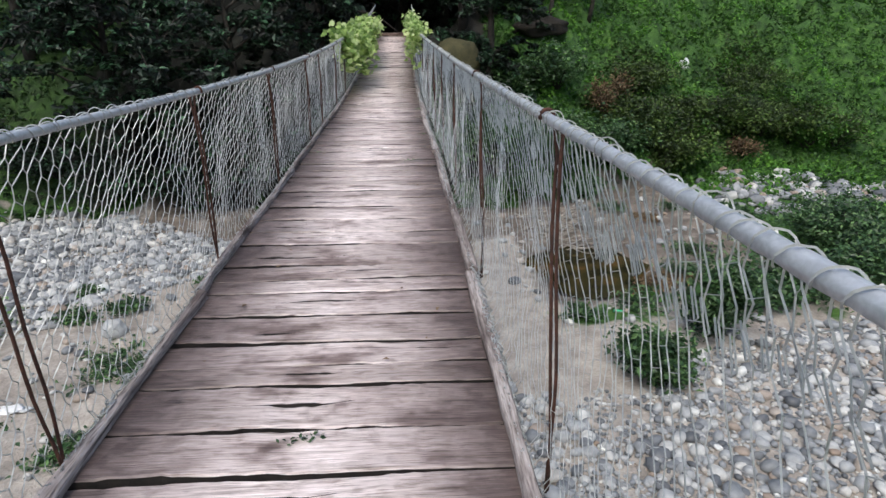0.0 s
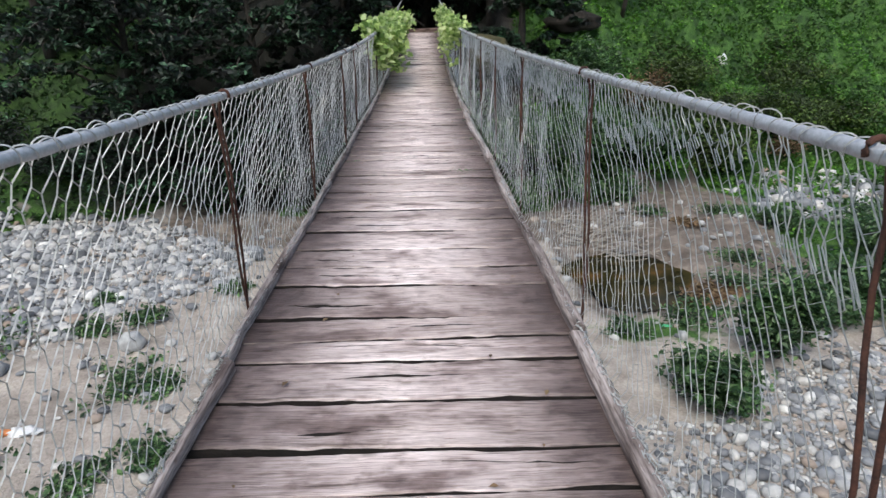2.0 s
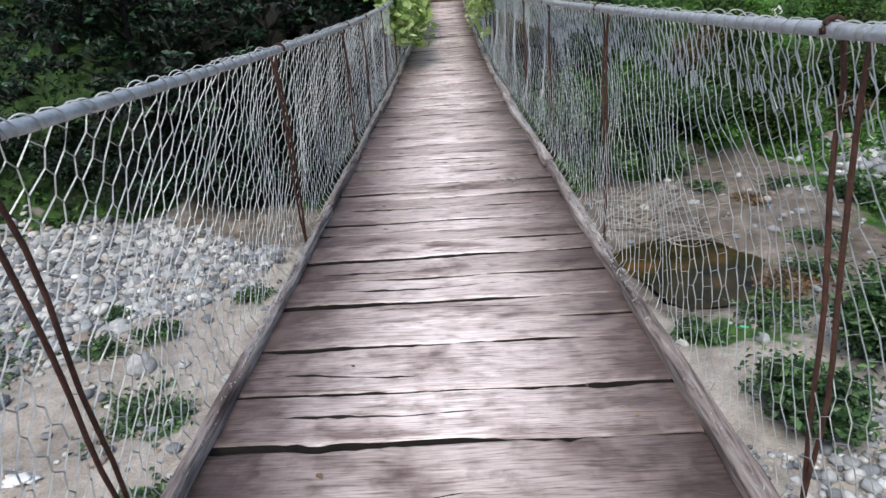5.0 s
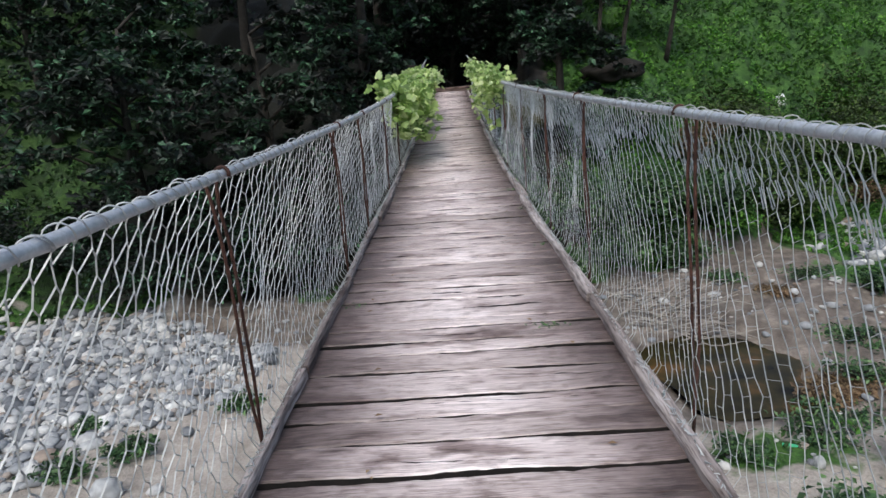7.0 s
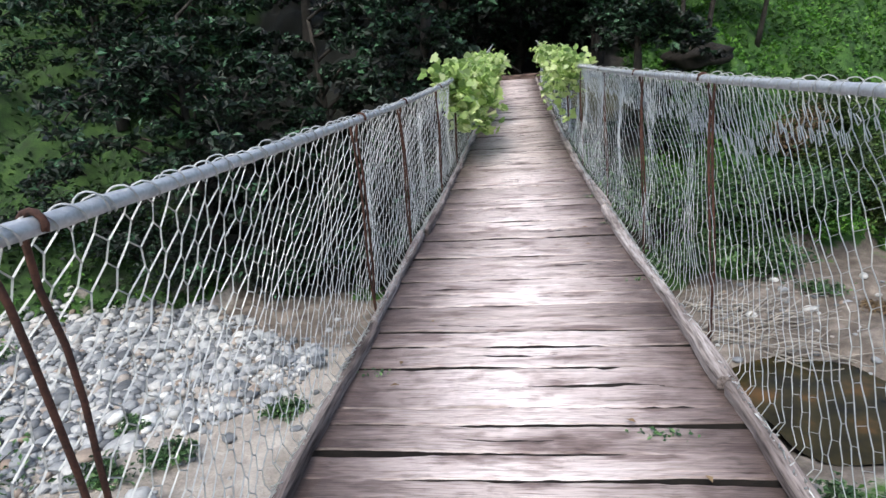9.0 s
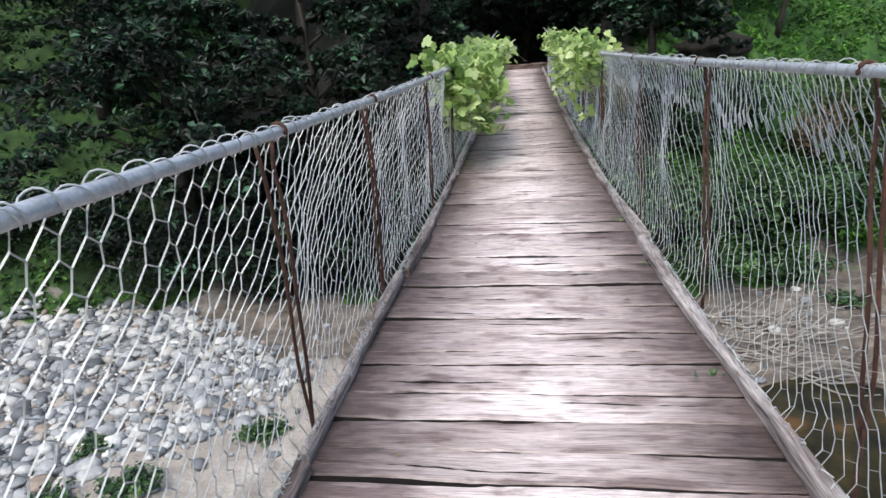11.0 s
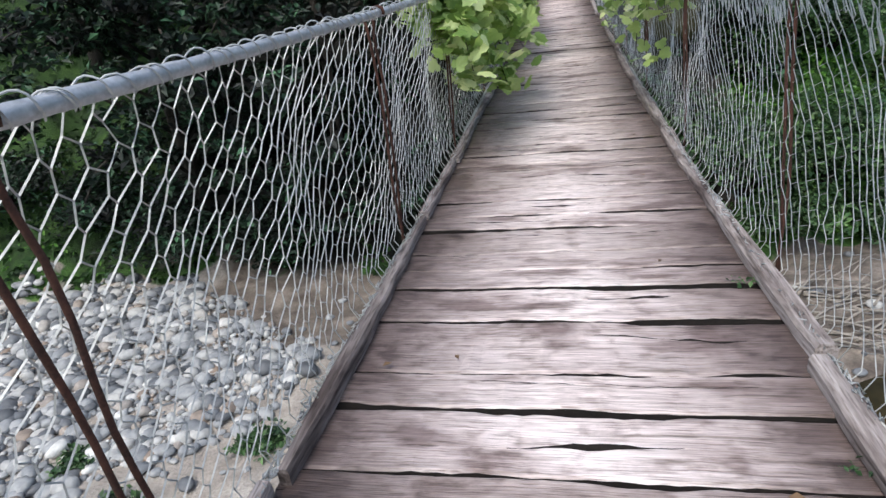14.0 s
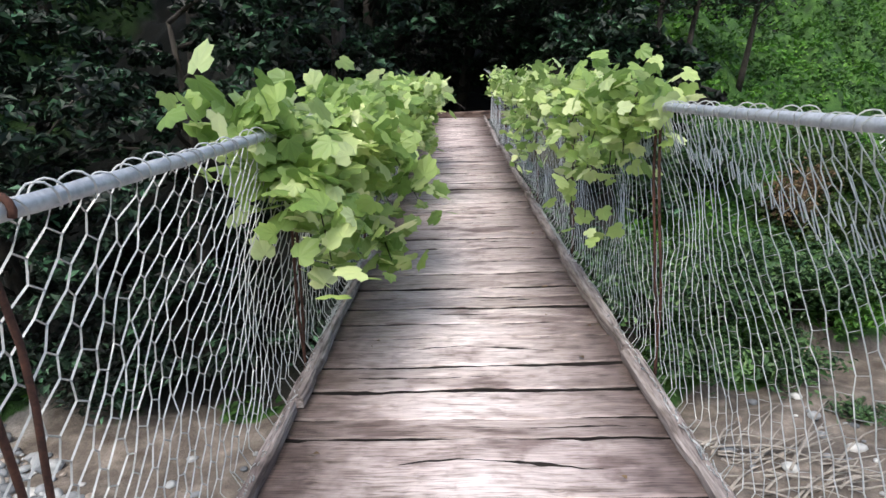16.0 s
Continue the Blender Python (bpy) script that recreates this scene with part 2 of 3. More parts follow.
    f = np.stack([a, b, b + sides, a + sides], -1).reshape(-1, 4).tolist()
    if close:
        f += [list(range(sides))[::-1], [(n - 1) * sides + q for q in range(sides)]]
    return v.reshape(-1, 3), f


def join(parts):
    vs, fs, base = [], [], 0
    for v, f in parts:
        vs.append(np.asarray(v, float))
        fs += [[q + base for q in face] for face in f]
        base += len(v)
    return np.concatenate(vs), fs


def leaves(centres, size, rng, flat=0.5, long=1.6, outline=None):
    """Many folded leaves about the centres. flat: 0 any way up, 1 lying level."""
    n = len(centres)
    size = np.broadcast_to(np.asarray(size, float), (n,)) * rng.uniform(0.65, 1.35, n)
    nz = rng.normal(size=(n, 3)) * (1 - flat)
    nz[:, 2] = np.abs(nz[:, 2]) + flat + 0.05
    nz /= np.linalg.norm(nz, axis=1)[:, None]
    d = rng.normal(size=(n, 3))
    d -= (d * nz).sum(1)[:, None] * nz
    d /= np.linalg.norm(d, axis=1)[:, None]
    e = np.cross(nz, d)
    if outline is None:
        outline = [(-0.5, 0, 0), (0.0, 0.5 / long, 0.12), (0.5, 0, -0.06), (0.0, -0.5 / long, 0.12)]
        fan = [[0, 2, 1], [0, 3, 2]]
    else:
        fan = [[0, q, q + 1] for q in range(1, len(outline) - 1)]
    o = np.asarray(outline, float)
    v = centres[:, None, :] + size[:, None, None] * (o[None, :, 0:1] * d[:, None, :] + o[None, :, 1:2] * e[:, None, :] + o[None, :, 2:3] * nz[:, None, :])
    f = (np.arange(n) * len(o))[:, None, None] + np.asarray(fan)[None]
    return v.reshape(-1, 3), f.reshape(-1, 3)


def ease(a, b, x):
    t = np.clip((x - a) / (b - a), 0, 1)
    return t * t * (3 - 2 * t)


def waves(x, y, scale, seed):
    """Cheap smooth noise, about -1 to 1, on arrays."""
    r = np.random.default_rng(seed)
    out = np.zeros(np.shape(x))
    for i in range(7):
        a, k, ph = r.uniform(0, 6.28), r.uniform(0.6, 2.2) / scale, r.uniform(0, 6.28)
        out = out + np.sin((x * math.cos(a) + y * math.sin(a)) * k * 6.28 + ph)
    return out / 3.2


# ---- the lie of the land ----
BED = -4.9
END = 24.6


def deck_z(y):
    return -0.03 + 0.0019 * np.maximum(np.asarray(y, float) - 2, 0) ** 2


def left_x(y):
    return np.interp(y, [0, 7, 12, 30], [-1.20, -1.18, -1.125, -1.13])


def right_x(y):
    return np.interp(y, [0, 3.5, 5, 6.5, 8.3, 11, 12, 30], [0.39, 0.385, 0.345, 0.343, 0.31, 0.24, 0.235, 0.21])


def rail_z(y, left):
    y = np.asarray(y, float)
    k = np.clip(y, 0, 14)
    z = 0.0037 * k * k - 0.0455 * k + 1.193 if left else 0.0023 * k * k - 0.0256 * k + 1.2
    return z + deck_z(np.maximum(y, 14)) - deck_z(14)


def rail_x(y, left):
    if left:
        return np.interp(y, [0, 7, 12, 30], [-1.185, -1.165, -1.135, -1.135])
    return np.interp(y, [0, 3.5, 7.6, 12, 30], [0.445, 0.44, 0.41, 0.305, 0.275])


def bank_foot(x):
    return np.interp(x, [-60, -25, -14, -8, 3, 8, 14, 22, 60], [15, 17, 20.2, 21.3, 21.5, 23.0, 26.2, 28, 32])


def land(x, y):
    x, y = np.asarray(x, float), np.asarray(y, float)
    d = y - bank_foot(x) + 0.5 * waves(x, y, 6, 3)
    hill = np.maximum(d, 0)
    hill = 0.9 * hill - 0.25 * np.maximum(hill - 7, 0) - 0.3 * np.maximum(hill - 25, 0)
    hill = hill + 0.35 * waves(x, y, 3.0, 4) * np.clip(d / 3, 0, 1)
    # the level track that goes on behind the bridge
    near = 1 - ease(1.6, 4.5, np.abs(x + 0.45))
    track = (0.9 - BED) * ease(21.8, 24.4, y) + 0.75 * np.maximum(y - 37, 0)
    hill = hill * (1 - near * ease(20.5, 23, y)) + track * near
    start = (0.0 - BED - 0.12) * (1 - ease(-3.4, 1.5, y)) + 0.35 * np.maximum(-y - 8, 0)
    bumps = 0.10 * waves(x, y, 4.0, 5) + 0.04 * waves(x, y, 1.2, 6)
    pool = -0.55 * np.exp(-(((x - 5.1) / 1.5) ** 2 + ((y - 15.4) / 2.0) ** 2) ** 2)
    mound = 0.14 * np.exp(-((x - 8.6) / 1.8) ** 2 - ((y - 18.2) / 1.3) ** 2) + 0.05 * np.exp(-((x - 6.0) / 3) ** 2 - ((y - 20.5) / 1.2) ** 2)
    mound = mound + 0.12 * np.exp(-((x + 7.5) / 3.5) ** 2 - ((y - 20.9) / 0.8) ** 2)
    # low terraces cut into the mud by the stream
    mud = ease(3.5, 5.5, x) * ease(16.5, 17.5, y) * (1 - ease(21, 22.5, y))
    mound = mound + mud * 0.09 * np.tanh(5 * waves(x * 0.5, y * 1.6, 4.0, 34))
    return BED + hill + start + bumps * (1 - near * ease(20, 23, y)) + pool + mound


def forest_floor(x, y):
    """1 under the wood on the far bank, where leaf litter lies, no grass grows and shade is coloured in."""
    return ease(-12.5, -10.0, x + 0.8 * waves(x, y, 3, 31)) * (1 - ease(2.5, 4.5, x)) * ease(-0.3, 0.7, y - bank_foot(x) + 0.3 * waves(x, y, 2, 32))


def turf_amount(x, y):
    d = y - bank_foot(x)
    g = ease(-0.9, 0.5, d + 0.4 * waves(x, y, 2.5, 8))
    # the foot of the slope is undercut and bare
    g = g * (1 - 0.9 * np.exp(-((d - 0.5) / 0.6) ** 2) * ease(5, 7, x) * ease(-0.4, 0.2, waves(x, y, 3.5, 33)))
    g = np.maximum(g, ease(9.5, 12.5, -x + 1.5 * waves(x, y, 4, 9)) * (1 - ease(13, 16, y)) * 0.9)
    g = np.maximum(g, ease(9.0, 12.0, x + waves(x, y, 4, 10)) * ease(10.5, 12.5, y) * 0.95)
    g = np.maximum(g, 0.75 * np.exp(-((x - 4.6) / 1.8) ** 2 - ((y - 12.2) / 0.8) ** 2))
    g = np.maximum(g, 0.8 * ease(1, -3, y))
    track = (1 - ease(1.0, 1.8, np.abs(x + 0.45))) * ease(23, 24, y)
    return np.clip(g - track - forest_floor(x, y), 0, 1)


xs = np.unique(np.concatenate([np.linspace(-400, -40, 12), np.linspace(-40, -16, 49), np.linspace(-16, 18, 171), np.linspace(18, 45, 55), np.linspace(45, 400, 12)]))
ys = np.unique(np.concatenate([np.linspace(-400, -12, 12), np.linspace(-12, 3, 31), np.linspace(3, 34, 156), np.linspace(34, 60, 53), np.linspace(60, 400, 12)]))
gx, gy = np.meshgrid(xs, ys)
gz = land(gx, gy)
nx_, ny_ = len(xs), len(ys)
ii, jj = np.meshgrid(np.arange(ny_ - 1), np.arange(nx_ - 1), indexing="ij")
a = ii * nx_ + jj
ground = make("ground", np.stack([gx, gy, gz], -1).reshape(-1, 3), np.stack([a, a + 1, a + 1 + nx_, a + nx_], -1).reshape(-1, 4), GROUND, smooth=True)
att = ground.data.attributes.new("turf", "FLOAT", "POINT")
att.data.foreach_set("value", turf_amount(gx, gy).ravel())
mud_at = np.maximum(ease(17.0, 18.5, gy) * ease(-9.5, -8.0, gx), ease(2.5, 4.5, gx) * ease(12.2, 14.0, gy) * (0.95 + 0.3 * waves(gx, gy, 2.5, 44)))
ground.data.attributes.new("mud", "FLOAT", "POINT").data.foreach_set("value", np.clip(mud_at, 0, 1).ravel())
# painted shade: full under the wood, 0.4 over the left grass slope
ground.data.attributes.new("bank_shade", "FLOAT", "POINT").data.foreach_set("value", np.clip(forest_floor(gx, gy) + 0.4 * ease(8, 10, -gx) * ease(-0.5, 1, gy - bank_foot(gx)), 0, 1).ravel())
tagged(ground, "sandy river bed and green valley slopes", "ground", kind="structure")

# pool of standing water
k = np.linspace(0, 2 * math.pi, 40, endpoint=False)
px = 5.1 + (1.6 + 0.25 * np.sin(3 * k) + 0.12 * np.sin(7 * k)) * np.cos(k)
py = 15.4 + (2.15 + 0.25 * np.cos(2 * k) + 0.12 * np.sin(5 * k)) * np.sin(k)
pool = make("water", [(5.1, 15.4, BED - 0.17)] + [(x, y, BED - 0.17) for x, y in zip(px, py)], [[0, 1 + i, 1 + (i + 1) % 40] for i in range(40)], WATER)
tagged(pool, "still brown pool in the river bed", "water", kind="structure")


# ---- cobbles ----
def inside(x, y, poly):
    hit = np.zeros(np.shape(x), bool)
    for (x0, y0), (x1, y1) in zip(poly, poly[1:] + poly[:1]):
        c = (y0 > y) != (y1 > y)
        hit ^= c & (x < (x1 - x0) * (y - y0) / (y1 - y0 + 1e-12) + x0)
    return hit


def cobbles(name, poly, count, lo, hi, label, seed, fine=2):
    rng = np.random.default_rng(seed)
    bm = bmesh.new()
    bmesh.ops.create_icosphere(bm, subdivisions=fine, radius=1.0)
    base = np.array([v.co[:] for v in bm.verts])
    # the underside, bedded in the ground, is left off
    faces = np.array([[v.index for v in f.verts] for f in bm.faces if fine < 2 or f.calc_center_median().z > -0.35])
    bm.free()
    p = np.array(poly)
    x = rng.uniform(p[:, 0].min(), p[:, 0].max(), count * 4)
    y = rng.uniform(p[:, 1].min(), p[:, 1].max(), count * 4)
    ok = inside(x + 0.5 * waves(x, y, 2, seed), y + 0.5 * waves(y, x, 2, seed + 1), poly)
    x, y = x[ok][:count], y[ok][:count]
    n = len(x)
    s = lo + (hi - lo) * rng.uniform(0, 1, n) ** 2.2
    z = land(x, y)
    shape = base[None] * (1 + 0.16 * np.sin(base[None] @ rng.normal(size=(n, 3, 1)) * 2.2 + rng.uniform(0, 6, (n, 1, 1))))
    shape = shape * rng.uniform(0.65, 1.2, (n, 1, 3)) * np.array([1.1, 1.0, 0.7])
    a = rng.uniform(0, 6.28, n)
    c, q = np.cos(a)[:, None], np.sin(a)[:, None]
    v = np.stack([shape[..., 0] * c - shape[..., 1] * q, shape[..., 0] * q + shape[..., 1] * c, shape[..., 2]], -1) * s[:, None, None]
    v += np.stack([x, y, z + 0.42 * s], -1)[:, None, :]
    f = (np.arange(n) * len(base))[:, None, None] + faces[None]
    return tagged(make(name, v.reshape(-1, 3), f.reshape(-1, 3), STONE, smooth=True), label, "gravel", kind="stuff")


cobbles("river_cobbles", [(-22, 17), (-14, 20.3), (-9.5, 20.6), (-7.6, 18.6), (-4.9, 17.2), (-5.2, 15.9), (-7.3, 13.6), (-9.2, 11.4), (-11, 10.5), (-14, 12.5), (-22, 12)], 5000, 0.055, 0.18, "grey rounded cobbles heaped on the river bank", 21)
cobbles("shingle_bank", [(1.6, 9.2), (3.8, 8.6), (5.6, 10.2), (8.2, 11.6), (12, 11.6), (16, 12), (16, 2), (-1, 2.5), (0.5, 6.5)], 4600, 0.05, 0.15, "grey and white river shingle below the bridge", 22)
cobbles("far_cobbles", [(10.8, 21), (12.5, 19.6), (15, 20), (20, 22), (18, 25), (13.8, 25.6)], 520, 0.1, 0.3, "pale cobbles at the foot of the slope", 23)
cobbles("fine_shingle", [(1.6, 9.2), (3.8, 8.6), (5.6, 10.2), (8.2, 11.6), (12, 11.6), (14, 12), (14, 2), (-1, 2.5), (0.5, 6.5)], 9000, 0.035, 0.07, "small pebbles between the shingle below the bridge", 26, 1)
cobbles("fine_pebbles", [(-16, 17), (-13, 20), (-9.5, 20.3), (-7.6, 18.4), (-5.2, 17), (-5.6, 15.9), (-7.6, 13.6), (-9.2, 11.8), (-14, 13)], 5000, 0.04, 0.08, "small pebbles between the bank cobbles", 27, 1)
cobbles("scattered_stones", [(-10, 6.5), (-2, 6.5), (-2.5, 20), (-8, 19)], 260, 0.04, 0.13, "loose stones strewn over sand", 24)
cobbles("mud_stones", [(2, 12), (9, 11), (12, 20), (7, 22), (2.5, 20)], 200, 0.04, 0.15, "loose stones strewn over mud", 25)


# ---- plants ----
def limb_tree(name, x, y, height, spread, count, size, mat, label, seed, lean=(0, 0), trunk=0.2, low=0.25, squash=0.8):
    """A tree: tapered trunk, limbs, sprays of leaves along and at the ends of the limbs."""
    rng = np.random.default_rng(seed)
    z0 = float(land(x, y)) - 0.15
    root = tagged(new(name), label, "tree")
    root.location = (x, y, z0)
    t = np.linspace(0, 1, 9)
    wob = rng.normal(size=(2,)) * 0.25
    line = np.stack([lean[0] * t + wob[0] * np.sin(3 * t), lean[1] * t + wob[1] * np.sin(2.5 * t), height * 0.85 * t], -1)
    parts = [tube(line, trunk * (1 - 0.85 * t) + 0.015, 8)]
    tips = []
    for i in range(26):
        h = rng.uniform(low, 1.0)
        base = np.array([np.interp(h, t, line[:, q]) for q in range(3)])
        ang = i * 2.4 + rng.normal() * 0.3
        reach = spread * (1.15 - 0.6 * abs(h - 0.45)) * rng.uniform(0.55, 1.1)
        s = np.linspace(0, 1, 6)
        rise = reach * rng.uniform(0.05, 0.55)
        branch = base + np.stack([np.cos(ang) * reach * s, np.sin(ang) * reach * s, rise * np.sin(s * 2.2) - 0.25 * reach * s ** 3], -1)
        parts.append(tube(branch, trunk * 0.22 * (1 - 0.85 * s) + 0.006, 5))
        for s_ in (0.25, 0.45, 0.65, 0.85, 1.0):
            tips.append(np.array([np.interp(s_, s, branch[:, q]) for q in range(3)]))
    make("trunk", *join(parts), BARK, root, True)
    tips = np.array(tips)
    extra = tips[rng.integers(0, len(tips), len(tips))] + rng.normal(size=(len(tips), 3)) * spread * 0.15
    hubs = np.concatenate([tips, extra])
    pick = rng.integers(0, len(hubs), count)
    r = spread * 0.13 * rng.uniform(0.4, 1.3, len(hubs))
    off = rng.normal(size=(count, 3))
    off /= np.linalg.norm(off, axis=1)[:, None]
    off *= (rng.uniform(0, 1, count) ** 0.5)[:, None] * r[pick][:, None]
    off[:, 2] *= squash * 0.6
    c = hubs[pick] + off
    floor_ = land(c[:, 0] + x, c[:, 1] + y) - z0 + 0.1
    c[:, 2] = np.maximum(c[:, 2], floor_ + rng.uniform(0, 0.3, count))
    # the track behind the bridge is kept clear by those who walk it
    c = c[~((np.abs(c[:, 0] + x + 0.45) < 1.1) & (c[:, 1] + y < 32) & (c[:, 2] + z0 < 2.9))]
    tagged(make("foliage", *leaves(c, size, rng, 0.35, 2.0), mat, root), kind="stuff")
    return root


def shrub(name, x, y, radius, height, count, size, mat, label, seed, category="shrub"):
    rng = np.random.default_rng(seed)
    z0 = float(land(x, y)) - 0.05
    root = tagged(new(name), label, category)
    root.location = (x, y, z0)
    parts, tips = [], []
    for i in range(14):
        ang, out = rng.uniform(0, 6.28), radius * rng.uniform(0.25, 1.0)
        s = np.linspace(0, 1, 5)
        top = height * rng.uniform(0.55, 1.0) * (1 - 0.35 * (out / radius) ** 2)
        stem = np.stack([np.cos(ang) * out * s, np.sin(ang) * out * s, top * np.sin(s * 1.5)], -1)
        parts.append(tube(stem, 0.018 * (1 - 0.8 * s) * (1 + height * 0.3) + 0.002, 4))
        tips += [stem[q] for q in (2, 3, 4)]
    make("stem", *join(parts), BARK, root, True)
    tips = np.array(tips)
    pick = rng.integers(0, len(tips), count)
    c = tips[pick] + rng.normal(size=(count, 3)) * np.array([radius * 0.19, radius * 0.19, height * 0.13])
    c[:, 2] = np.maximum(c[:, 2], land(c[:, 0] + x, c[:, 1] + y) - z0 + 0.04)
    tagged(make("foliage", *leaves(c, size, rng, 0.45, 1.8), mat, root), kind="stuff")
    return root


WOOD = "dense dark green broadleaf tree on the far bank"
for i, (x, y, h, sp, n, low) in enumerate([
        (-14.5, 25.5, 9.5, 4.2, 9000, 0.05), (-9.8, 22.3, 8.5, 3.6, 9000, 0.12), (-6.3, 22.4, 9.0, 3.4, 10000, 0.12),
        (-3.3, 24.2, 9.5, 2.9, 9000, 0.08), (-3.2, 29.5, 11, 3.6, 8000, 0.05), (2.6, 28.8, 9.5, 2.8, 8000, 0.1),
        (-8.5, 29, 12, 5.0, 8000, 0.05), (-14, 31, 12, 5.0, 6000, 0.1), (-0.4, 33.5, 11, 4.4, 8000, 0.05), (3.2, 25.0, 5.6, 1.9, 6500, 0.03),
        (5.6, 33, 9, 3.2, 6000, 0.15), (-20, 33, 12, 5.5, 5000, 0.1), (-0.6, 38.5, 9, 5.0, 7000, 0.02), (-2.9, 34.5, 10, 3.6, 6000, 0.02), (2.2, 35, 10, 3.6, 6000, 0.02), (1.9, 31.5, 9, 2.6, 6000, 0.03)]):
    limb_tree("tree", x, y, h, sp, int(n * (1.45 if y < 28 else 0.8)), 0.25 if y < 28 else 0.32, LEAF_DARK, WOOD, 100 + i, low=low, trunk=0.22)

for i, (x, y, h, lean) in enumerate([(5.7, 29.0, 6.0, (0.9, 0.3)), (6.7, 29.6, 6.0, (1.6, 0.2)), (8.8, 30.5, 5.5, (0.6, 0.4))]):
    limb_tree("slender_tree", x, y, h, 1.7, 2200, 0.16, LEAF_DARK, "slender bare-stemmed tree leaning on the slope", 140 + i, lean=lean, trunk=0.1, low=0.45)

BUSH = "leafy dark green shrub on the river bed"
for i, (x, y, r, h, n) in enumerate([(4.75, 9.9, 0.85, 0.95, 1500), (6.6, 11.2, 0.75, 2.0, 2000), (8.6, 12.6, 1.0, 0.6, 1200), (10.2, 13.6, 1.3, 1.1, 1700),
                                     (12.2, 15.5, 1.5, 1.5, 1700), (13.6, 18.0, 1.6, 1.5, 1700), (12.0, 13.2, 1.4, 1.4, 1500), (10.8, 18.6, 0.9, 0.6, 700)]):
    shrub("river_shrub", x, y, r, h, n * 2, 0.145, LEAF_SHRUB, BUSH, 160 + i)
for i, (x, y, r, h, n) in enumerate([(1.6, 22.4, 1.3, 2.2, 2200), (3.6, 22.6, 1.6, 2.4, 2600), (5.6, 23.2, 1.6, 2.3, 2600), (7.6, 24.0, 1.7, 2.2, 2600), (9.8, 25.2, 1.8, 2.0, 2400), (12.0, 26.4, 1.8, 2.0, 2400),
                                     (14.4, 27.6, 1.9, 1.9, 2200), (17, 28.4, 2.0, 1.8, 2000), (19.5, 29, 2.0, 1.8, 1800), (4.2, 25.2, 1.6, 2.0, 1800), (6.4, 26.0, 1.6, 1.8, 1800), (11, 28.8, 1.8, 1.3, 1800), (16.9, 30.6, 1.8, 1.2, 1600), (18, 31.5, 2.0, 1.2, 1500),
                                     (-2.6, 21.6, 1.4, 1.8, 2000), (-7.6, 21.3, 1.5, 1.6, 2200), (-10.2, 21.2, 1.6, 1.5, 2000), (2.6, 21.5, 1.0, 1.0, 1400), (4.6, 21.9, 1.1, 1.1, 1500), (6.6, 22.3, 1.1, 1.1, 1500), (-12.5, 22, 1.8, 1.5, 2000), (-15.5, 21.6, 2.0, 1.5, 1800), (-18.5, 20.6, 2.0, 1.6, 1500)]):
    # shrubs left of the bridge get the shade-dark leaves
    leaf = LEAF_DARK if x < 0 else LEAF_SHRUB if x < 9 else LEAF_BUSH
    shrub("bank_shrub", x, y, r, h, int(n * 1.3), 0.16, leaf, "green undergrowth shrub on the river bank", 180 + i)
brng = random.Random(31)
for i in range(26):
    x = brng.uniform(8.5, 21)
    y = float(bank_foot(x)) + brng.choice((brng.uniform(0.4, 1.6), brng.uniform(1.0, 5.0)))
    if abs(x - 0.45 * y) < 1.6 and y > 27.8:
        continue
    shrub("slope_bush", x, y, brng.uniform(1.0, 1.7), brng.uniform(0.9, 1.9), 1500, 0.17, LEAF_BUSH if i % 3 else LEAF_HILL, "olive green bush sprawling over the slope", 700 + i)
for i, (x, y, r, h) in enumerate([(-9.6, 12.2, 1.0, 0.6), (-10.8, 10.6, 1.2, 0.8), (-8.8, 9.6, 0.8, 0.45), (-7.4, 8.4, 0.7, 0.35), (-5.6, 8.3, 0.7, 0.3), (-5.3, 10.6, 0.6, 0.22), (-6.6, 13.3, 0.5, 0.3), (-5.2, 14.9, 0.45, 0.25), (-7.9, 14.2, 0.4, 0.25), (-12.5, 14.5, 1.0, 0.6), (-13.6, 17, 0.9, 0.5), (4.0, 12.3, 0.6, 0.3), (5.4, 12.6, 0.7, 0.35), (7.2, 14.4, 0.8, 0.35), (8.4, 16.2, 0.8, 0.3), (6.2, 13.3, 0.7, 0.2), (7.4, 20.9, 0.7, 0.3), (9.6, 20.2, 0.8, 0.3), (-5.9, 10.8, 0.9, 0.16), (-7.5, 12.7, 0.5, 0.35), (-4.6, 8.6, 0.6, 0.25)]):
    shrub("weed_clump", x, y, r, h, 420, 0.11, LEAF_SHRUB, "low green weeds growing in sand", 210 + i, "weeds")
for i, (x, y, r, h) in enumerate([(9.0, 26.6, 0.8, 1.5), (15.3, 26.6, 0.9, 0.9), (8.3, 25.6, 0.7, 1.6), (8.0, 19.0, 0.5, 0.12), (6.7, 14.2, 0.7, 0.14)]):
    shrub("withered_shrub", x, y, r, h, 900, 0.13, LEAF_DRY, "withered brown shrub on the slope", 230 + i)


def herb_cover(name, x0, x1, y0, y1, count, size, seed, label, mat=LEAF_HILL):
    rng = np.random.default_rng(seed)
    x, y = rng.uniform(x0, x1, count * 2), rng.uniform(y0, y1, count * 2)
    ok = (turf_amount(x, y) > 0.5) & (waves(x, y, 1.6, seed + 1) + rng.normal(size=count * 2) * 0.55 > -0.25)
    x, y = x[ok][:count], y[ok][:count]
    z = land(x, y) + 0.04 + 0.55 * np.abs(waves(x, y, 1.4, seed + 2)) * rng.uniform(0.1, 1, len(x))
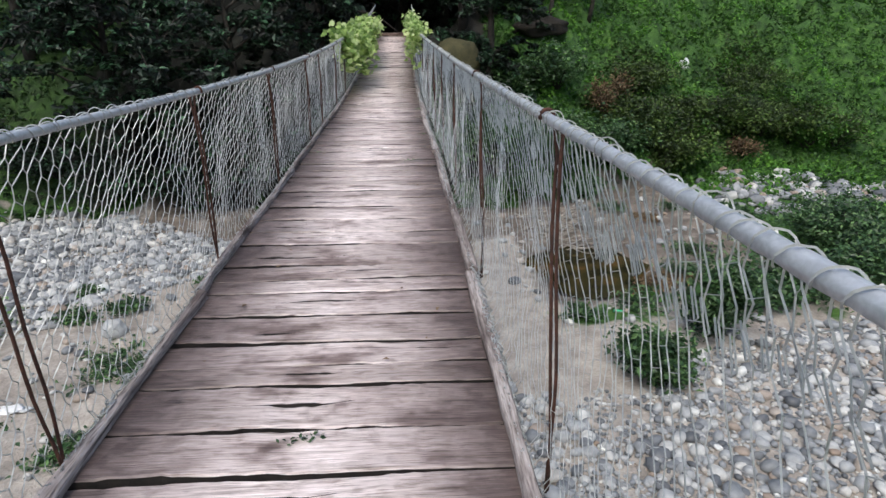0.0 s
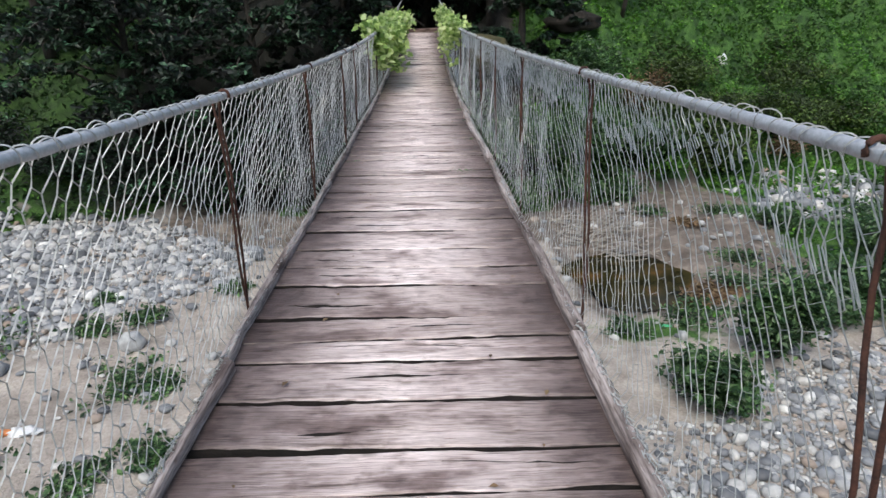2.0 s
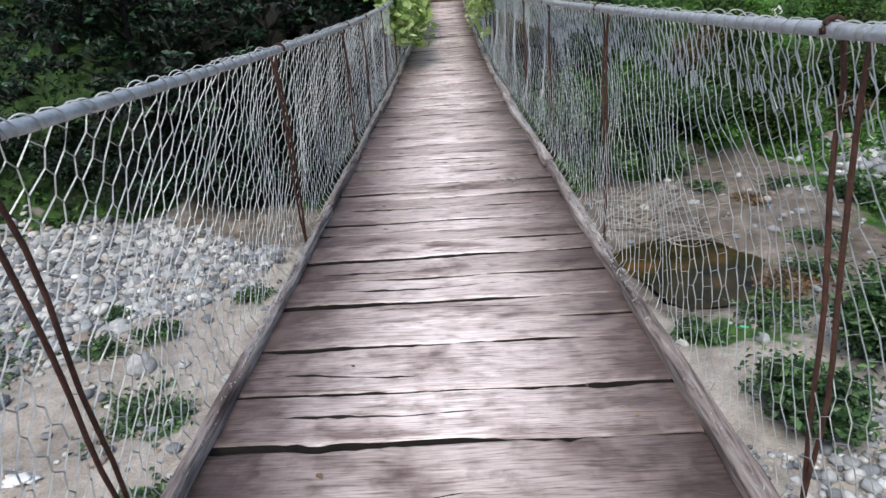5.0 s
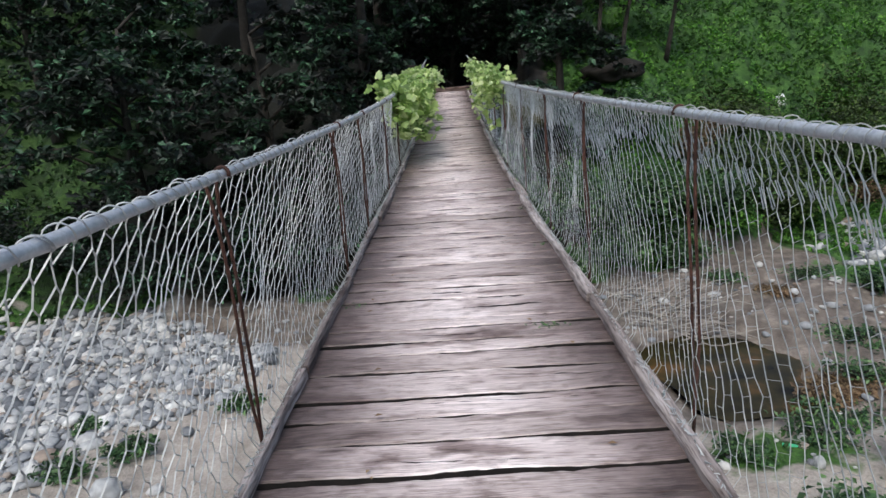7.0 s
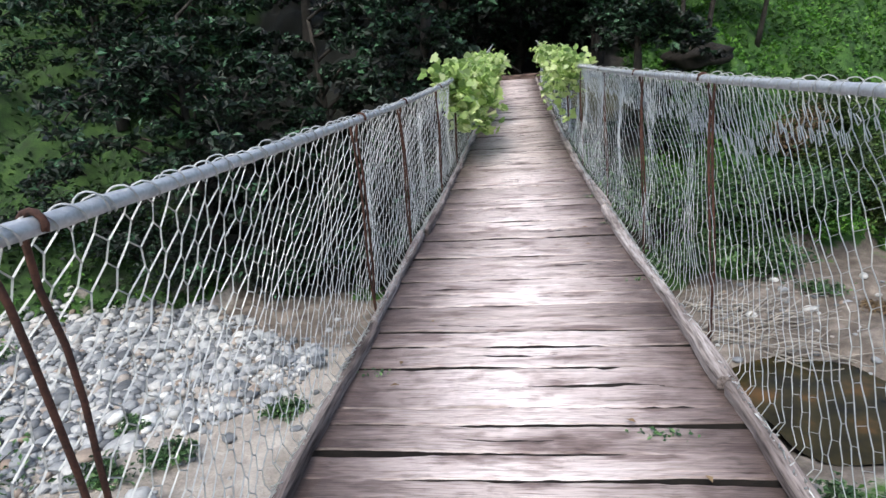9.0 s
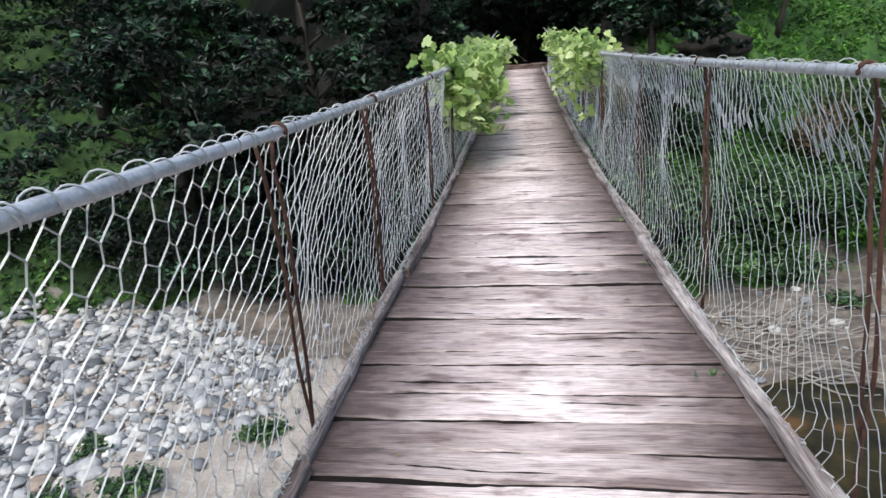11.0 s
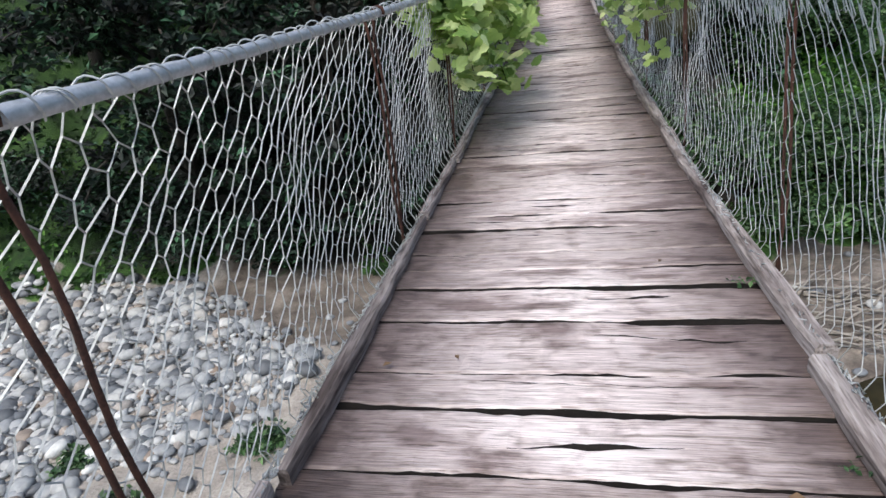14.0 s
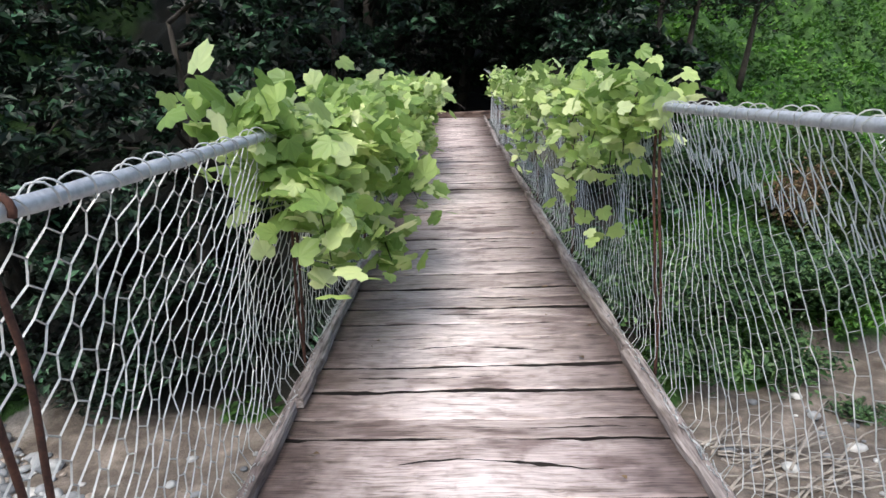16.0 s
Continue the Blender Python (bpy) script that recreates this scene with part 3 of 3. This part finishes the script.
    return tagged(make(name, *leaves(np.stack([x, y, z], -1), size, rng, 0.3, 1.7), mat), label, "grass", kind="stuff")


herb_cover("hill_herbs", 2, 36, 22, 46, 70000, 0.19, 301, "bright green herbs and grass over the hillside")
herb_cover("bank_herbs", -34, -4, 17, 40, 16000, 0.24, 302, "green grass and herbs over the far slope, coloured dark for shade", LEAF_SHADE)
herb_cover("bed_herbs", -18, 18, 6, 21, 9000, 0.15, 303, "patches of green weeds on the river bed")


# ---- the bridge ----
deck = tagged(new("bridge_deck"), "weathered grey-brown plank walkway of a suspension footbridge", "bridge", kind="structure")
sy = np.linspace(-3.2, END, 60)
for x in (-1.0, -0.42, 0.15):
    make("girder", *tube(np.stack([np.full(60, x), sy, deck_z(sy) - 0.13], -1), 0.05, 6), BEAM, deck)


def plank_mesh(seed, cracked):
    """A rough sawn plank one metre wide across the walk, one metre along it, with wandering edges and a split."""
    r = np.random.default_rng(seed)
    nu = 45
    u = np.linspace(-0.5, 0.5, nu)
    long = r.uniform(0.2, 0.6)
    c0 = r.uniform(-0.46, 0.46 - long)
    inn = np.clip((u - c0) / long, 0, 1)
    inn = np.sin(inn * math.pi) * (0.55 + 0.45 * np.sin(inn * 7 + seed)) * r.uniform(0.4, 1.0, nu) * r.uniform(0.5, 1.2)
    inn = np.clip(inn, 0, 1) if cracked else np.zeros(nu)
    mid = 0.5 + r.uniform(-0.22, 0.22) + 0.05 * np.sin(u * 9 + r.uniform(0, 6)) + 0.012 * np.cumsum(r.normal(size=nu))
    mid = np.clip(mid, 0.2, 0.8)
    front = 0.017 * np.cumsum(r.normal(size=nu))
    back = 0.017 * np.cumsum(r.normal(size=nu))
    front, back = np.clip(front - front.mean(), 0, 0.055), np.clip(back - back.mean(), -0.055, 0)
    rows, zs = [], []
    for v, z in ((0, -0.05), (0, -0.006), (0.035, 0.0), ("a", 0.0), ("m", 0.0), ("b", 0.0), (0.965, 0.0), (1, -0.006), (1, -0.05)):
        if v == "a":
            p, zz = mid - 0.002 - 0.055 * inn, np.zeros(nu)
        elif v == "b":
            p, zz = mid + 0.002 + 0.055 * inn, np.zeros(nu)
        elif v == "m":
            p, zz = mid, -0.035 * np.sqrt(inn)
        else:
            p, zz = np.full(nu, v) + (front if v < 0.5 else back), np.full(nu, z)
        rows.append(p)
        zs.append(zz + 0.0025 * np.sin(u * 14 + seed) + r.normal(size=nu) * 0.001)
    vs = [(u[i], rows[k][i], zs[k][i]) for k in range(9) for i in range(nu)]
    fs = [[k * nu + i, k * nu + i + 1, (k + 1) * nu + i + 1, (k + 1) * nu + i] for k in range(8) for i in range(nu - 1)]
    fs += [[k * nu for k in range(9)], [k * nu + nu - 1 for k in range(8, -1, -1)]]
    me = bpy.data.meshes.new("plank")
    me.from_pydata(vs, [], fs)
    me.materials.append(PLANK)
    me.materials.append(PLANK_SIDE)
    # gap sides and splits take the material with shade in its colour
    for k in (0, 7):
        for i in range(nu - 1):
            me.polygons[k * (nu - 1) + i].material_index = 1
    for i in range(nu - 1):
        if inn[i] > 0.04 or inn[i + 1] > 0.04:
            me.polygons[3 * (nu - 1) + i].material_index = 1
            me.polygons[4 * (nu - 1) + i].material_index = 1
    return me


KNOWN = [1.72, 1.97, 2.28, 2.45, 2.66, 2.95, 3.24, 3.44, 3.65, 4.04, 4.3, 4.6, 4.78, 4.96, 5.2, 5.44, 5.64, 5.81, 5.97, 6.2, 6.39, 6.52, 6.68, 6.8, 7.12, 7.31, 7.47, 7.62, 7.79, 7.96, 8.18, 8.29, 8.47, 8.62, 8.77, 9.03, 9.24,
         9.48, 9.66, 9.96, 10.2, 10.36, 10.52, 10.78, 10.95, 11.15, 11.33, 11.67, 11.79, 12.0, 12.2, 12.51]
prng = random.Random(5)
seams = [KNOWN[0]]
while seams[0] > -3.2:
    seams.insert(0, seams[0] - prng.uniform(0.16, 0.26))
seams += KNOWN[1:]
while seams[-1] < END - 0.15:
    seams.append(seams[-1] + prng.uniform(0.15, 0.26))


def build_planks():
    meshes = [plank_mesh(40 + i, i % 5 != 0) for i in range(22)]
    for y0, y1 in zip(seams, seams[1:]):
        y = 0.5 * (y0 + y1)
        xl, xr = float(left_x(y)) - prng.uniform(0.0, 0.05), float(right_x(y)) + prng.uniform(0.0, 0.05)
        ob = new("plank", meshes[prng.randrange(22)])
        ob.parent = deck
        gap = prng.choice((0.004, 0.007, 0.01, 0.017))
        slope = 0.0038 * max(y - 2, 0)
        flip = prng.choice((0, 180))
        along = y1 - y0 - gap
        m = Matrix.Translation((0.5 * (xl + xr), y, float(deck_z(y)) + prng.uniform(-0.006, 0.006)))
        m = m @ Euler((math.atan(slope) + prng.gauss(0, 0.006), prng.gauss(0, 0.004), prng.gauss(0, 0.008))).to_matrix().to_4x4()
        m = m @ Matrix.Rotation(radians(flip), 4, "Z") @ Matrix.Diagonal((xr - xl, along, 1, 1)) @ Matrix.Translation((0, -0.5, 0))
        ob.matrix_world = m


def kerb_board(x_of, side, y0, y1, seed):
    """A rough board laid along the edge of the deck."""
    r = np.random.default_rng(seed)
    n = max(6, int((y1 - y0) / 0.12))
    y = np.linspace(y0, y1, n)
    w = (0.023 if side < 0 else 0.03) + 0.006 * np.sin(y * 3.1 + seed) + r.normal(size=n) * 0.003
    h = 0.048 + 0.007 * np.sin(y * 2.3 + 2 * seed) + r.normal(size=n) * 0.003
    x = x_of(y) + side * 0.005 - side * 0.018 * (seed % 2) + 0.008 * np.sin(y * 1.3 + seed)
    z = deck_z(y) + 0.004
    ring = [(-1, 0), (-1, 0.75), (-0.7, 1), (0.7, 1), (1, 0.75), (1, 0)]
    v = np.stack([np.stack([x + a * w, y, z + b * h], -1) for a, b in ring], 1).reshape(-1, 3)
    f = [[i * 6 + q, i * 6 + (q + 1) % 6, (i + 1) * 6 + (q + 1) % 6, (i + 1) * 6 + q] for i in range(n - 1) for q in range(6)]
    f += [[5, 4, 3, 2, 1, 0], [(n - 1) * 6 + q for q in range(6)]]
    make("kerb_board", v, f, KERB, deck)


for j, (x_of, side, cuts) in enumerate(((left_x, -1, [-3.2, 0.4, 3.2, 6.2, 7.5, 9.15, 10.9, 11.85, 15.4, 19, 22.2, 24.5]), (right_x, 1, [-3.2, 0.8, 3.42, 6.9, 9.7, 12.25, 15.9, 19.6, 24.5]))):
    for i, (p, q) in enumerate(zip(cuts, cuts[1:])):
        kerb_board(x_of, side, p + 0.02, q - 0.015, 3 * i + 40 * j)

bx = np.linspace(-1.6, 0.7, 12)
ring_ = [(-0.1, -0.16), (-0.1, 0.1), (-0.07, 0.13), (0.07, 0.13), (0.1, 0.1), (0.1, -0.16)]
bz = float(deck_z(END)) + 0.02
bverts = [(x_, END + 0.14 + a_ + 0.01 * math.sin(4 * x_), bz + c_ + 0.01 * math.sin(3 * x_)) for x_ in bx for a_, c_ in ring_]
bfaces = [[i * 6 + q, i * 6 + (q + 1) % 6, (i + 1) * 6 + (q + 1) % 6, (i + 1) * 6 + q] for i in range(11) for q in range(6)] + [[5, 4, 3, 2, 1, 0], [66 + q for q in range(6)]]
end_beam = make("end_beam", bverts, bfaces, BEAM)
tagged(end_beam, "dark timber sill beam across the end of the deck", "beam")


def block_wall(name, y, z0, z1, label):
    v, f = [], []
    n = 9
    for i in range(n):
        for k in range(n):
            x, z = -2.2 + 3.5 * i / (n - 1), z0 + (z1 - z0) * k / (n - 1)
            v.append((x, y + 0.06 * math.sin(5 * x + 3 * z), z))
    for i in range(n - 1):
        for k in range(n - 1):
            a_ = i * n + k
            f.append([a_, a_ + n, a_ + n + 1, a_ + 1])
    ob = make(name, v, f, MASONRY)
    sol = ob.modifiers.new("thickness", "SOLIDIFY")
    sol.thickness, sol.offset = 0.5, 0
    return tagged(ob, label, "abutment", kind="structure")


block_wall("abutment_far", END + 0.15, BED, 0.72, "dark stone abutment under the far end")
block_wall("abutment_near", -3.1, BED, -0.22, "stone abutment under the near end")

# hand cables
for left in (True, False):
    y = np.arange(-3.4, END + 1.4, 0.05)
    x = rail_x(y, left)
    cable = make("hand_cable", *tube(np.stack([x, y, rail_z(y, left)], -1), 0.0155, 14, 7, 26.0), ROPE, None, True)
    tagged(cable, "thick galvanised steel cable as a handrail", "cable", "hand cables of the bridge")

# rusty hangers
POSTS = {True: [-1.95, -0.1, 1.73, 3.62, 5.6, 7.65, 8.78, 10.62, 12.2, 14.1, 16.0, 17.9, 19.8, 21.7],
         False: [-1.95, -0.1, 1.8, 3.78, 5.82, 7.6, 9.0, 10.5, 12.3, 14.2, 16.1, 18.0, 19.9, 21.8]}
hrng = np.random.default_rng(77)
for left in (True, False):
    for y in POSTS[left]:
        x = float(rail_x(y, left))
        out = -1 if left else 1
        top, bot = float(rail_z(y, left)), float(deck_z(y)) - 0.14
        root = tagged(new("hanger"), "twisted rusty iron hanger rods hooked over the cable", "hanger rod", "hangers of the bridge")
        root.location = (x, y, bot)
        hgt = top - bot
        for q in range(2):
            off = (0.05 if q else -0.045) + hrng.normal() * 0.01 + out * 0.06
            s = np.linspace(0, 1, 12)
            low = (0.008 if q else -0.008) + hrng.normal() * 0.004 - out * 0.06
            line = np.stack([out * (0.035 + 0.012 * np.sin(6 * s + q)), low + (off - low) * s ** 1.6 + 0.01 * np.sin(9 * s) + 0.006 * np.sin(14 * s + 3.1 * q), s * hgt], -1)
            hook = np.array([(out * 0.022 * math.cos(a_), off, hgt + 0.022 * math.sin(a_) + 0.002) for a_ in np.linspace(0, math.pi * 1.15, 8)])
            make("rod", *tube(np.concatenate([line[:-1], hook]) if q else line, 0.0064, 7), RUST, root, True)


def netting(left, y0, y1, seed):
    """Chain-link netting between cable and deck edge: wires that lean along the bridge, joined by ties that lean the other way."""
    rng = np.random.default_rng(seed)
    pitch = 0.06
    lean = LEAN_LEFT if left else LEAN_RIGHT
    o = -1 if left else 1
    cols = int((y1 - y0) / pitch)
    vs, fs, base = [], [], 0
    before = None

    def add(path, radius):
        nonlocal base
        v, f = tube(path, radius, 3, close=False)
        vs.append(v)
        fs.append(np.array(f) + base)
        base += len(v)

    def spot(y, s):
        zt, zb = rail_z(y, left), deck_z(y) + 0.02
        x = (left_x(y) - 0.075) * (1 - s) + (rail_x(y, True) - 0.03) * s if left else (right_x(y) + 0.075) * (1 - s) + (rail_x(y, False) + 0.03) * s
        x = x + o * 0.03 * np.sin(s * math.pi) * (1 + waves(y, s, 1.3, seed + 2))
        return np.stack([x, y, zb + (zt - zb) * s], -1)

    for c in range(cols):
        yc = y0 + c * pitch
        n = 25
        rows_ = np.arange(n)
        s = np.clip((rows_ + 0.6 - 0.5 * (c % 2)) / n, 0.004, 1)
        bend = 0.05 * waves(s * 0.7, np.full(n, yc * 0.3), 1.0, seed + 1) * s + 0.018 * waves(s * 1.5, np.full(n, yc), 0.8, seed)
        # each wire is drawn in turn to the one before it and the one after it, where they are twisted together
        tied = (rows_ + c // 2 + c) % 2 == 0
        kink = np.where(tied, -1, 1) * (0.011 if left else 0.004)
        y = yc + lean * s * (1 + 0.12 * waves(np.full(n, yc), s * 0, 5.0, seed + 7)) + bend + kink + rng.normal(size=n) * 0.003
        p = spot(y, s)
        p[:, 0] += rng.normal(size=n) * 0.003
        if before is not None:
            for i in range(n):
                j = i if c % 2 else i + 1
                if tied[i] and j < n:
                    add(np.array([before[j], p[i]]), 0.0021 if left else 0.001)
        before = p.copy()
        yt = float(y[-1]) + 0.01
        zc, xc = float(rail_z(yt, left)), float(rail_x(yt, left))
        spring = rng.uniform(0.0, 0.014) if rng.uniform() < 0.5 else 0.0
        wrap = []
        for q in range(12):
            a_ = q / 11 * 4.2
            r_ = 0.0195 + spring * math.sin(min(a_, math.pi)) + 0.002 * rng.uniform()
            wrap.append((xc + o * r_ * math.cos(a_), yt + 0.0045 * q, zc + r_ * math.sin(a_)))
        foot = [(float(p[0, 0]) - o * 0.04, float(y[0]), float(deck_z(y[0])) - 0.03)]
        add(np.concatenate([foot, p, wrap]), 0.0023 if left else 0.0019)
    # surplus netting crumpled along the edge of the deck
    for c in range(int(17 / 0.018)):
        yc = -0.5 + c * 0.018
        edge = float(left_x(yc) if left else right_x(yc))
        k_ = np.linspace(0, 1, 5)
        wide = 0.5 + 0.5 * waves(np.array([yc]), np.array([1.0]), 2.0, seed + 11)[0]
        x = edge + o * (-0.004 + (0.045 + 0.015 * wide) * k_) + rng.normal(size=5) * 0.006
        z = float(deck_z(yc)) + 0.058 + 0.02 * wide * np.sin(k_ * 3.1) - 0.075 * k_ + rng.normal(size=5) * 0.006
        add(np.stack([x, yc + rng.normal(size=5) * 0.018 + 0.05 * k_, z], -1), 0.0024)
    if not left:
        # ragged lower edge of a second strip of netting that hangs from the cable
        for c in range(int((y1 - y0) / 0.045)):
            yc = y0 + c * 0.045
            depth = 0.2 + 0.07 * waves(np.array([yc]), np.array([0.0]), 1.2, seed + 9)[0] + rng.uniform(-0.04, 0.04)
            s = np.linspace(1.0, 1.0 - depth, 6)
            y = yc + 0.5 * lean * s + np.where(np.arange(6) % 2 == 0, 1, -1) * 0.009 + rng.normal(size=6) * 0.004
            p = spot(y, s) + np.array([o * 0.012, 0, 0])
            add(np.concatenate([p, p[-1:] + np.array([[0, 0.012, -0.012]]), p[-2:-1] + np.array([[0, 0.014, 0]])]), 0.0022)
    ob = make("wire_netting", np.concatenate(vs), np.concatenate(fs), WIRE)
    return tagged(ob, "sagging galvanised wire netting hung from the cable", "wire netting", "netting of the bridge")


LEAN_LEFT, LEAN_RIGHT = 0.78, 0.72
netting(True, -3.6, 23.8, 61)
netting(False, -3.6, 23.8, 62)

# ---- vines over the cables ----
LOBED = [(-0.36, 0, 0.02), (-0.5, 0.16, -0.02), (-0.42, 0.4, -0.02), (-0.14, 0.5, -0.04), (-0.06, 0.36, 0.0), (0.24, 0.38, -0.03), (0.28, 0.2, 0.0), (0.5, 0.0, -0.06), (0.28, -0.2, 0.0), (0.24, -0.38, -0.03), (-0.06, -0.36, 0.0), (-0.14, -0.5, -0.04), (-0.42, -0.4, -0.02), (-0.5, -0.16, -0.02)]


def vine(left, count, seed, lo, hi, hang, up, inward, blade):
    rng = np.random.default_rng(seed)
    root = tagged(new("climbing_vine"), "lime green broad-leaved vine grown over the cable", "vine")
    o = -1 if left else 1
    stems, tips = [], []
    x_of = left_x if left else right_x
    for i in range(46):
        y = lo + (hi - lo) * rng.uniform() ** 1.5
        ends = math.sin(math.pi * min(max((y - lo) / (hi - lo), 0.0), 1.0) ** 0.6) * 0.75 + 0.3
        base = np.array([float(x_of(y)), y, float(rail_z(y, left)) - (0.12 if left else 0.04)])
        s = np.linspace(0, 1, 7)
        reach = np.array([-o * inward * rng.uniform(-0.5, 1.0), rng.normal() * 0.2, 0])
        drop = -hang * ends * rng.uniform(0.1, 1.0) if rng.uniform() < 0.62 else up * rng.uniform(0.2, 1.0)
        p = base + s[:, None] * reach + np.stack([0 * s, 0 * s, drop * s ** 1.4 + 0.07 * np.sin(s * 3.0)], -1)
        stems.append(tube(p, 0.006 * (1 - 0.6 * s), 4))
        tips += list(p[1:])
    tagged(make("stem", *join(stems), BARK, root, True), kind="stuff")
    tips = np.array(tips)
    c = tips[rng.integers(0, len(tips), count)] + rng.normal(size=(count, 3)) * np.array([0.085, 0.12, 0.07])
    c = c[c[:, 2] > deck_z(c[:, 1]) + 0.3]
    v, f = leaves(c, blade, rng, 0.3, outline=LOBED)
    tagged(make("foliage", v, f, LEAF_VINE, root), kind="stuff")


vine(True, 5200, 401, 12.05, 19.5, 0.8, 0.14, 0.4, 0.108)
vine(False, 1500, 402, 12.4, 20.5, 0.8, 0.1, 0.14, 0.085)

# ---- loose things ----
rng = np.random.default_rng(500)
parts = []
for i in range(60):
    a_, ln = rng.uniform(-0.7, 0.9), rng.uniform(0.6, 2.2)
    b_ = np.array([rng.uniform(3.5, 5.6), rng.uniform(17.1, 19.6), 0])
    b_[2] = max(float(land(b_[0], b_[1])), BED - 0.17) + rng.uniform(0.0, 0.12)
    s = np.linspace(0, 1, 6)
    parts.append(tube(b_ + np.stack([ln * s * math.cos(a_), ln * s * math.sin(a_), 0.12 * np.sin(s * 5 + i) + 0.15 * s], -1), 0.022 * (1 - 0.7 * s) + 0.003, 5))
tagged(make("driftwood_pile", *join(parts), DEADWOOD, None, True), "tangle of bleached driftwood twigs beside the pool", "driftwood", kind="stuff")


def lump(name, x, y, r, mat, label, category, seed, flat=0.7, z=None, rough=0.22):
    bm = bmesh.new()
    bmesh.ops.create_icosphere(bm, subdivisions=3, radius=1)
    for v in bm.verts:
        k_ = 1 + rough * noise.noise(v.co * 1.6 + Vector((seed, 0, 0))) + 0.4 * rough * noise.noise(v.co * 5 + Vector((0, seed, 0)))
        v.co = Vector((v.co.x * k_ * r[0], v.co.y * k_ * r[1], v.co.z * k_ * r[2]))
    me = bpy.data.meshes.new(name)
    bm.to_mesh(me)
    bm.free()
    me.materials.append(mat)
    me.polygons.foreach_set("use_smooth", [True] * len(me.polygons))
    ob = new(name, me)
    ob.location = (x, y, float(land(x, y)) + r[2] * 0.45 if z is None else z)
    return tagged(ob, label, category)


lump("white_bag", 14.03, 31.15, (0.3, 0.25, 0.3), PLASTIC_WHITE, "crumpled white plastic bag lying in the grass", "plastic bag", 3, rough=0.6)
lump("orange_rag", -7.4, 9.2, (0.28, 0.14, 0.05), PLASTIC_ORANGE, "crumpled orange plastic rag on the sand", "litter", 5, rough=0.8)
lump("white_litter", -6.9, 9.25, (0.25, 0.13, 0.04), PLASTIC_WHITE, "crumpled white plastic scrap on the sand", "litter", 6, rough=0.8)
lump("boulder", 1.95, 24.2, (0.95, 0.8, 0.8), ROCK, "mossy brown boulder beside the bridge end", "boulder", 9, z=float(land(1.95, 24.2)) + 0.02)
lump("boulder", -6.38, 12.0, (0.26, 0.22, 0.24), STONE, "dark stone half buried in sand", "boulder", 12)
lump("boulder", -8.6, 11.0, (0.3, 0.28, 0.22), STONE, "brown boulder lying on the gravel bank", "boulder", 14)
lump("root_bank", 6.0, 28.6, (1.1, 0.8, 0.5), HOLLOW_SHADE, "earth overhang with tangled roots, blackened for the shaded hollow", "earth bank", 15, rough=0.5)

# a crushed green bottle by the pool
prof = [(0.0, 0.0), (0.035, 0.0), (0.038, 0.02), (0.036, 0.1), (0.038, 0.17), (0.03, 0.21), (0.014, 0.25), (0.014, 0.28), (0.0, 0.28)]
bv = [(r_ * math.cos(a_), r_ * 0.8 * math.sin(a_), z_) for r_, z_ in prof for a_ in np.linspace(0, 2 * math.pi, 12, endpoint=False)]
bf = [[i * 12 + q, i * 12 + (q + 1) % 12, (i + 1) * 12 + (q + 1) % 12, (i + 1) * 12 + q] for i in range(len(prof) - 1) for q in range(12)]
bottle = make("bottle", bv, bf, PLASTIC_GREEN, None, True)
bottle.matrix_world = pose(4.65, 12.35, float(land(4.65, 12.35)) + 0.03, 90, 0, 70)
tagged(bottle, "crushed green plastic bottle lying on the mud", "bottle")

# fallen leaves on the planks
drng = random.Random(8)
fallen_v, fallen_f = leaves(np.array([(drng.choice((-1, 1)) * drng.uniform(0.3, 0.62) - 0.42, y_, float(deck_z(y_)) + 0.016) for y_ in [drng.uniform(1, 24) for _ in range(60)]]), 0.03, np.random.default_rng(9), 0.92)
tagged(make("fallen_leaves", fallen_v, fallen_f, LEAF_DRY), "dry fallen leaves lying on the planks", "leaves", kind="stuff")

# small weeds rooted in the joints of the deck
trng = np.random.default_rng(12)
for x_, y_, n_ in ((-0.42, 1.9, 26), (0.02, 6.62, 34), (0.2, 8.1, 16), (0.27, 9.3, 30), (-1.05, 7.05, 20), (0.22, 10.2, 24)):
    c_ = np.array([x_, y_, float(deck_z(y_)) + 0.012]) + trng.normal(size=(n_, 3)) * np.array([0.045, 0.018, 0.004])
    tagged(make("moss_tuft", *leaves(c_, 0.02, trng, 0.5), LEAF_SHRUB), "small tuft of green moss between planks", "moss", "moss tufts on the deck", "stuff")

build_planks()
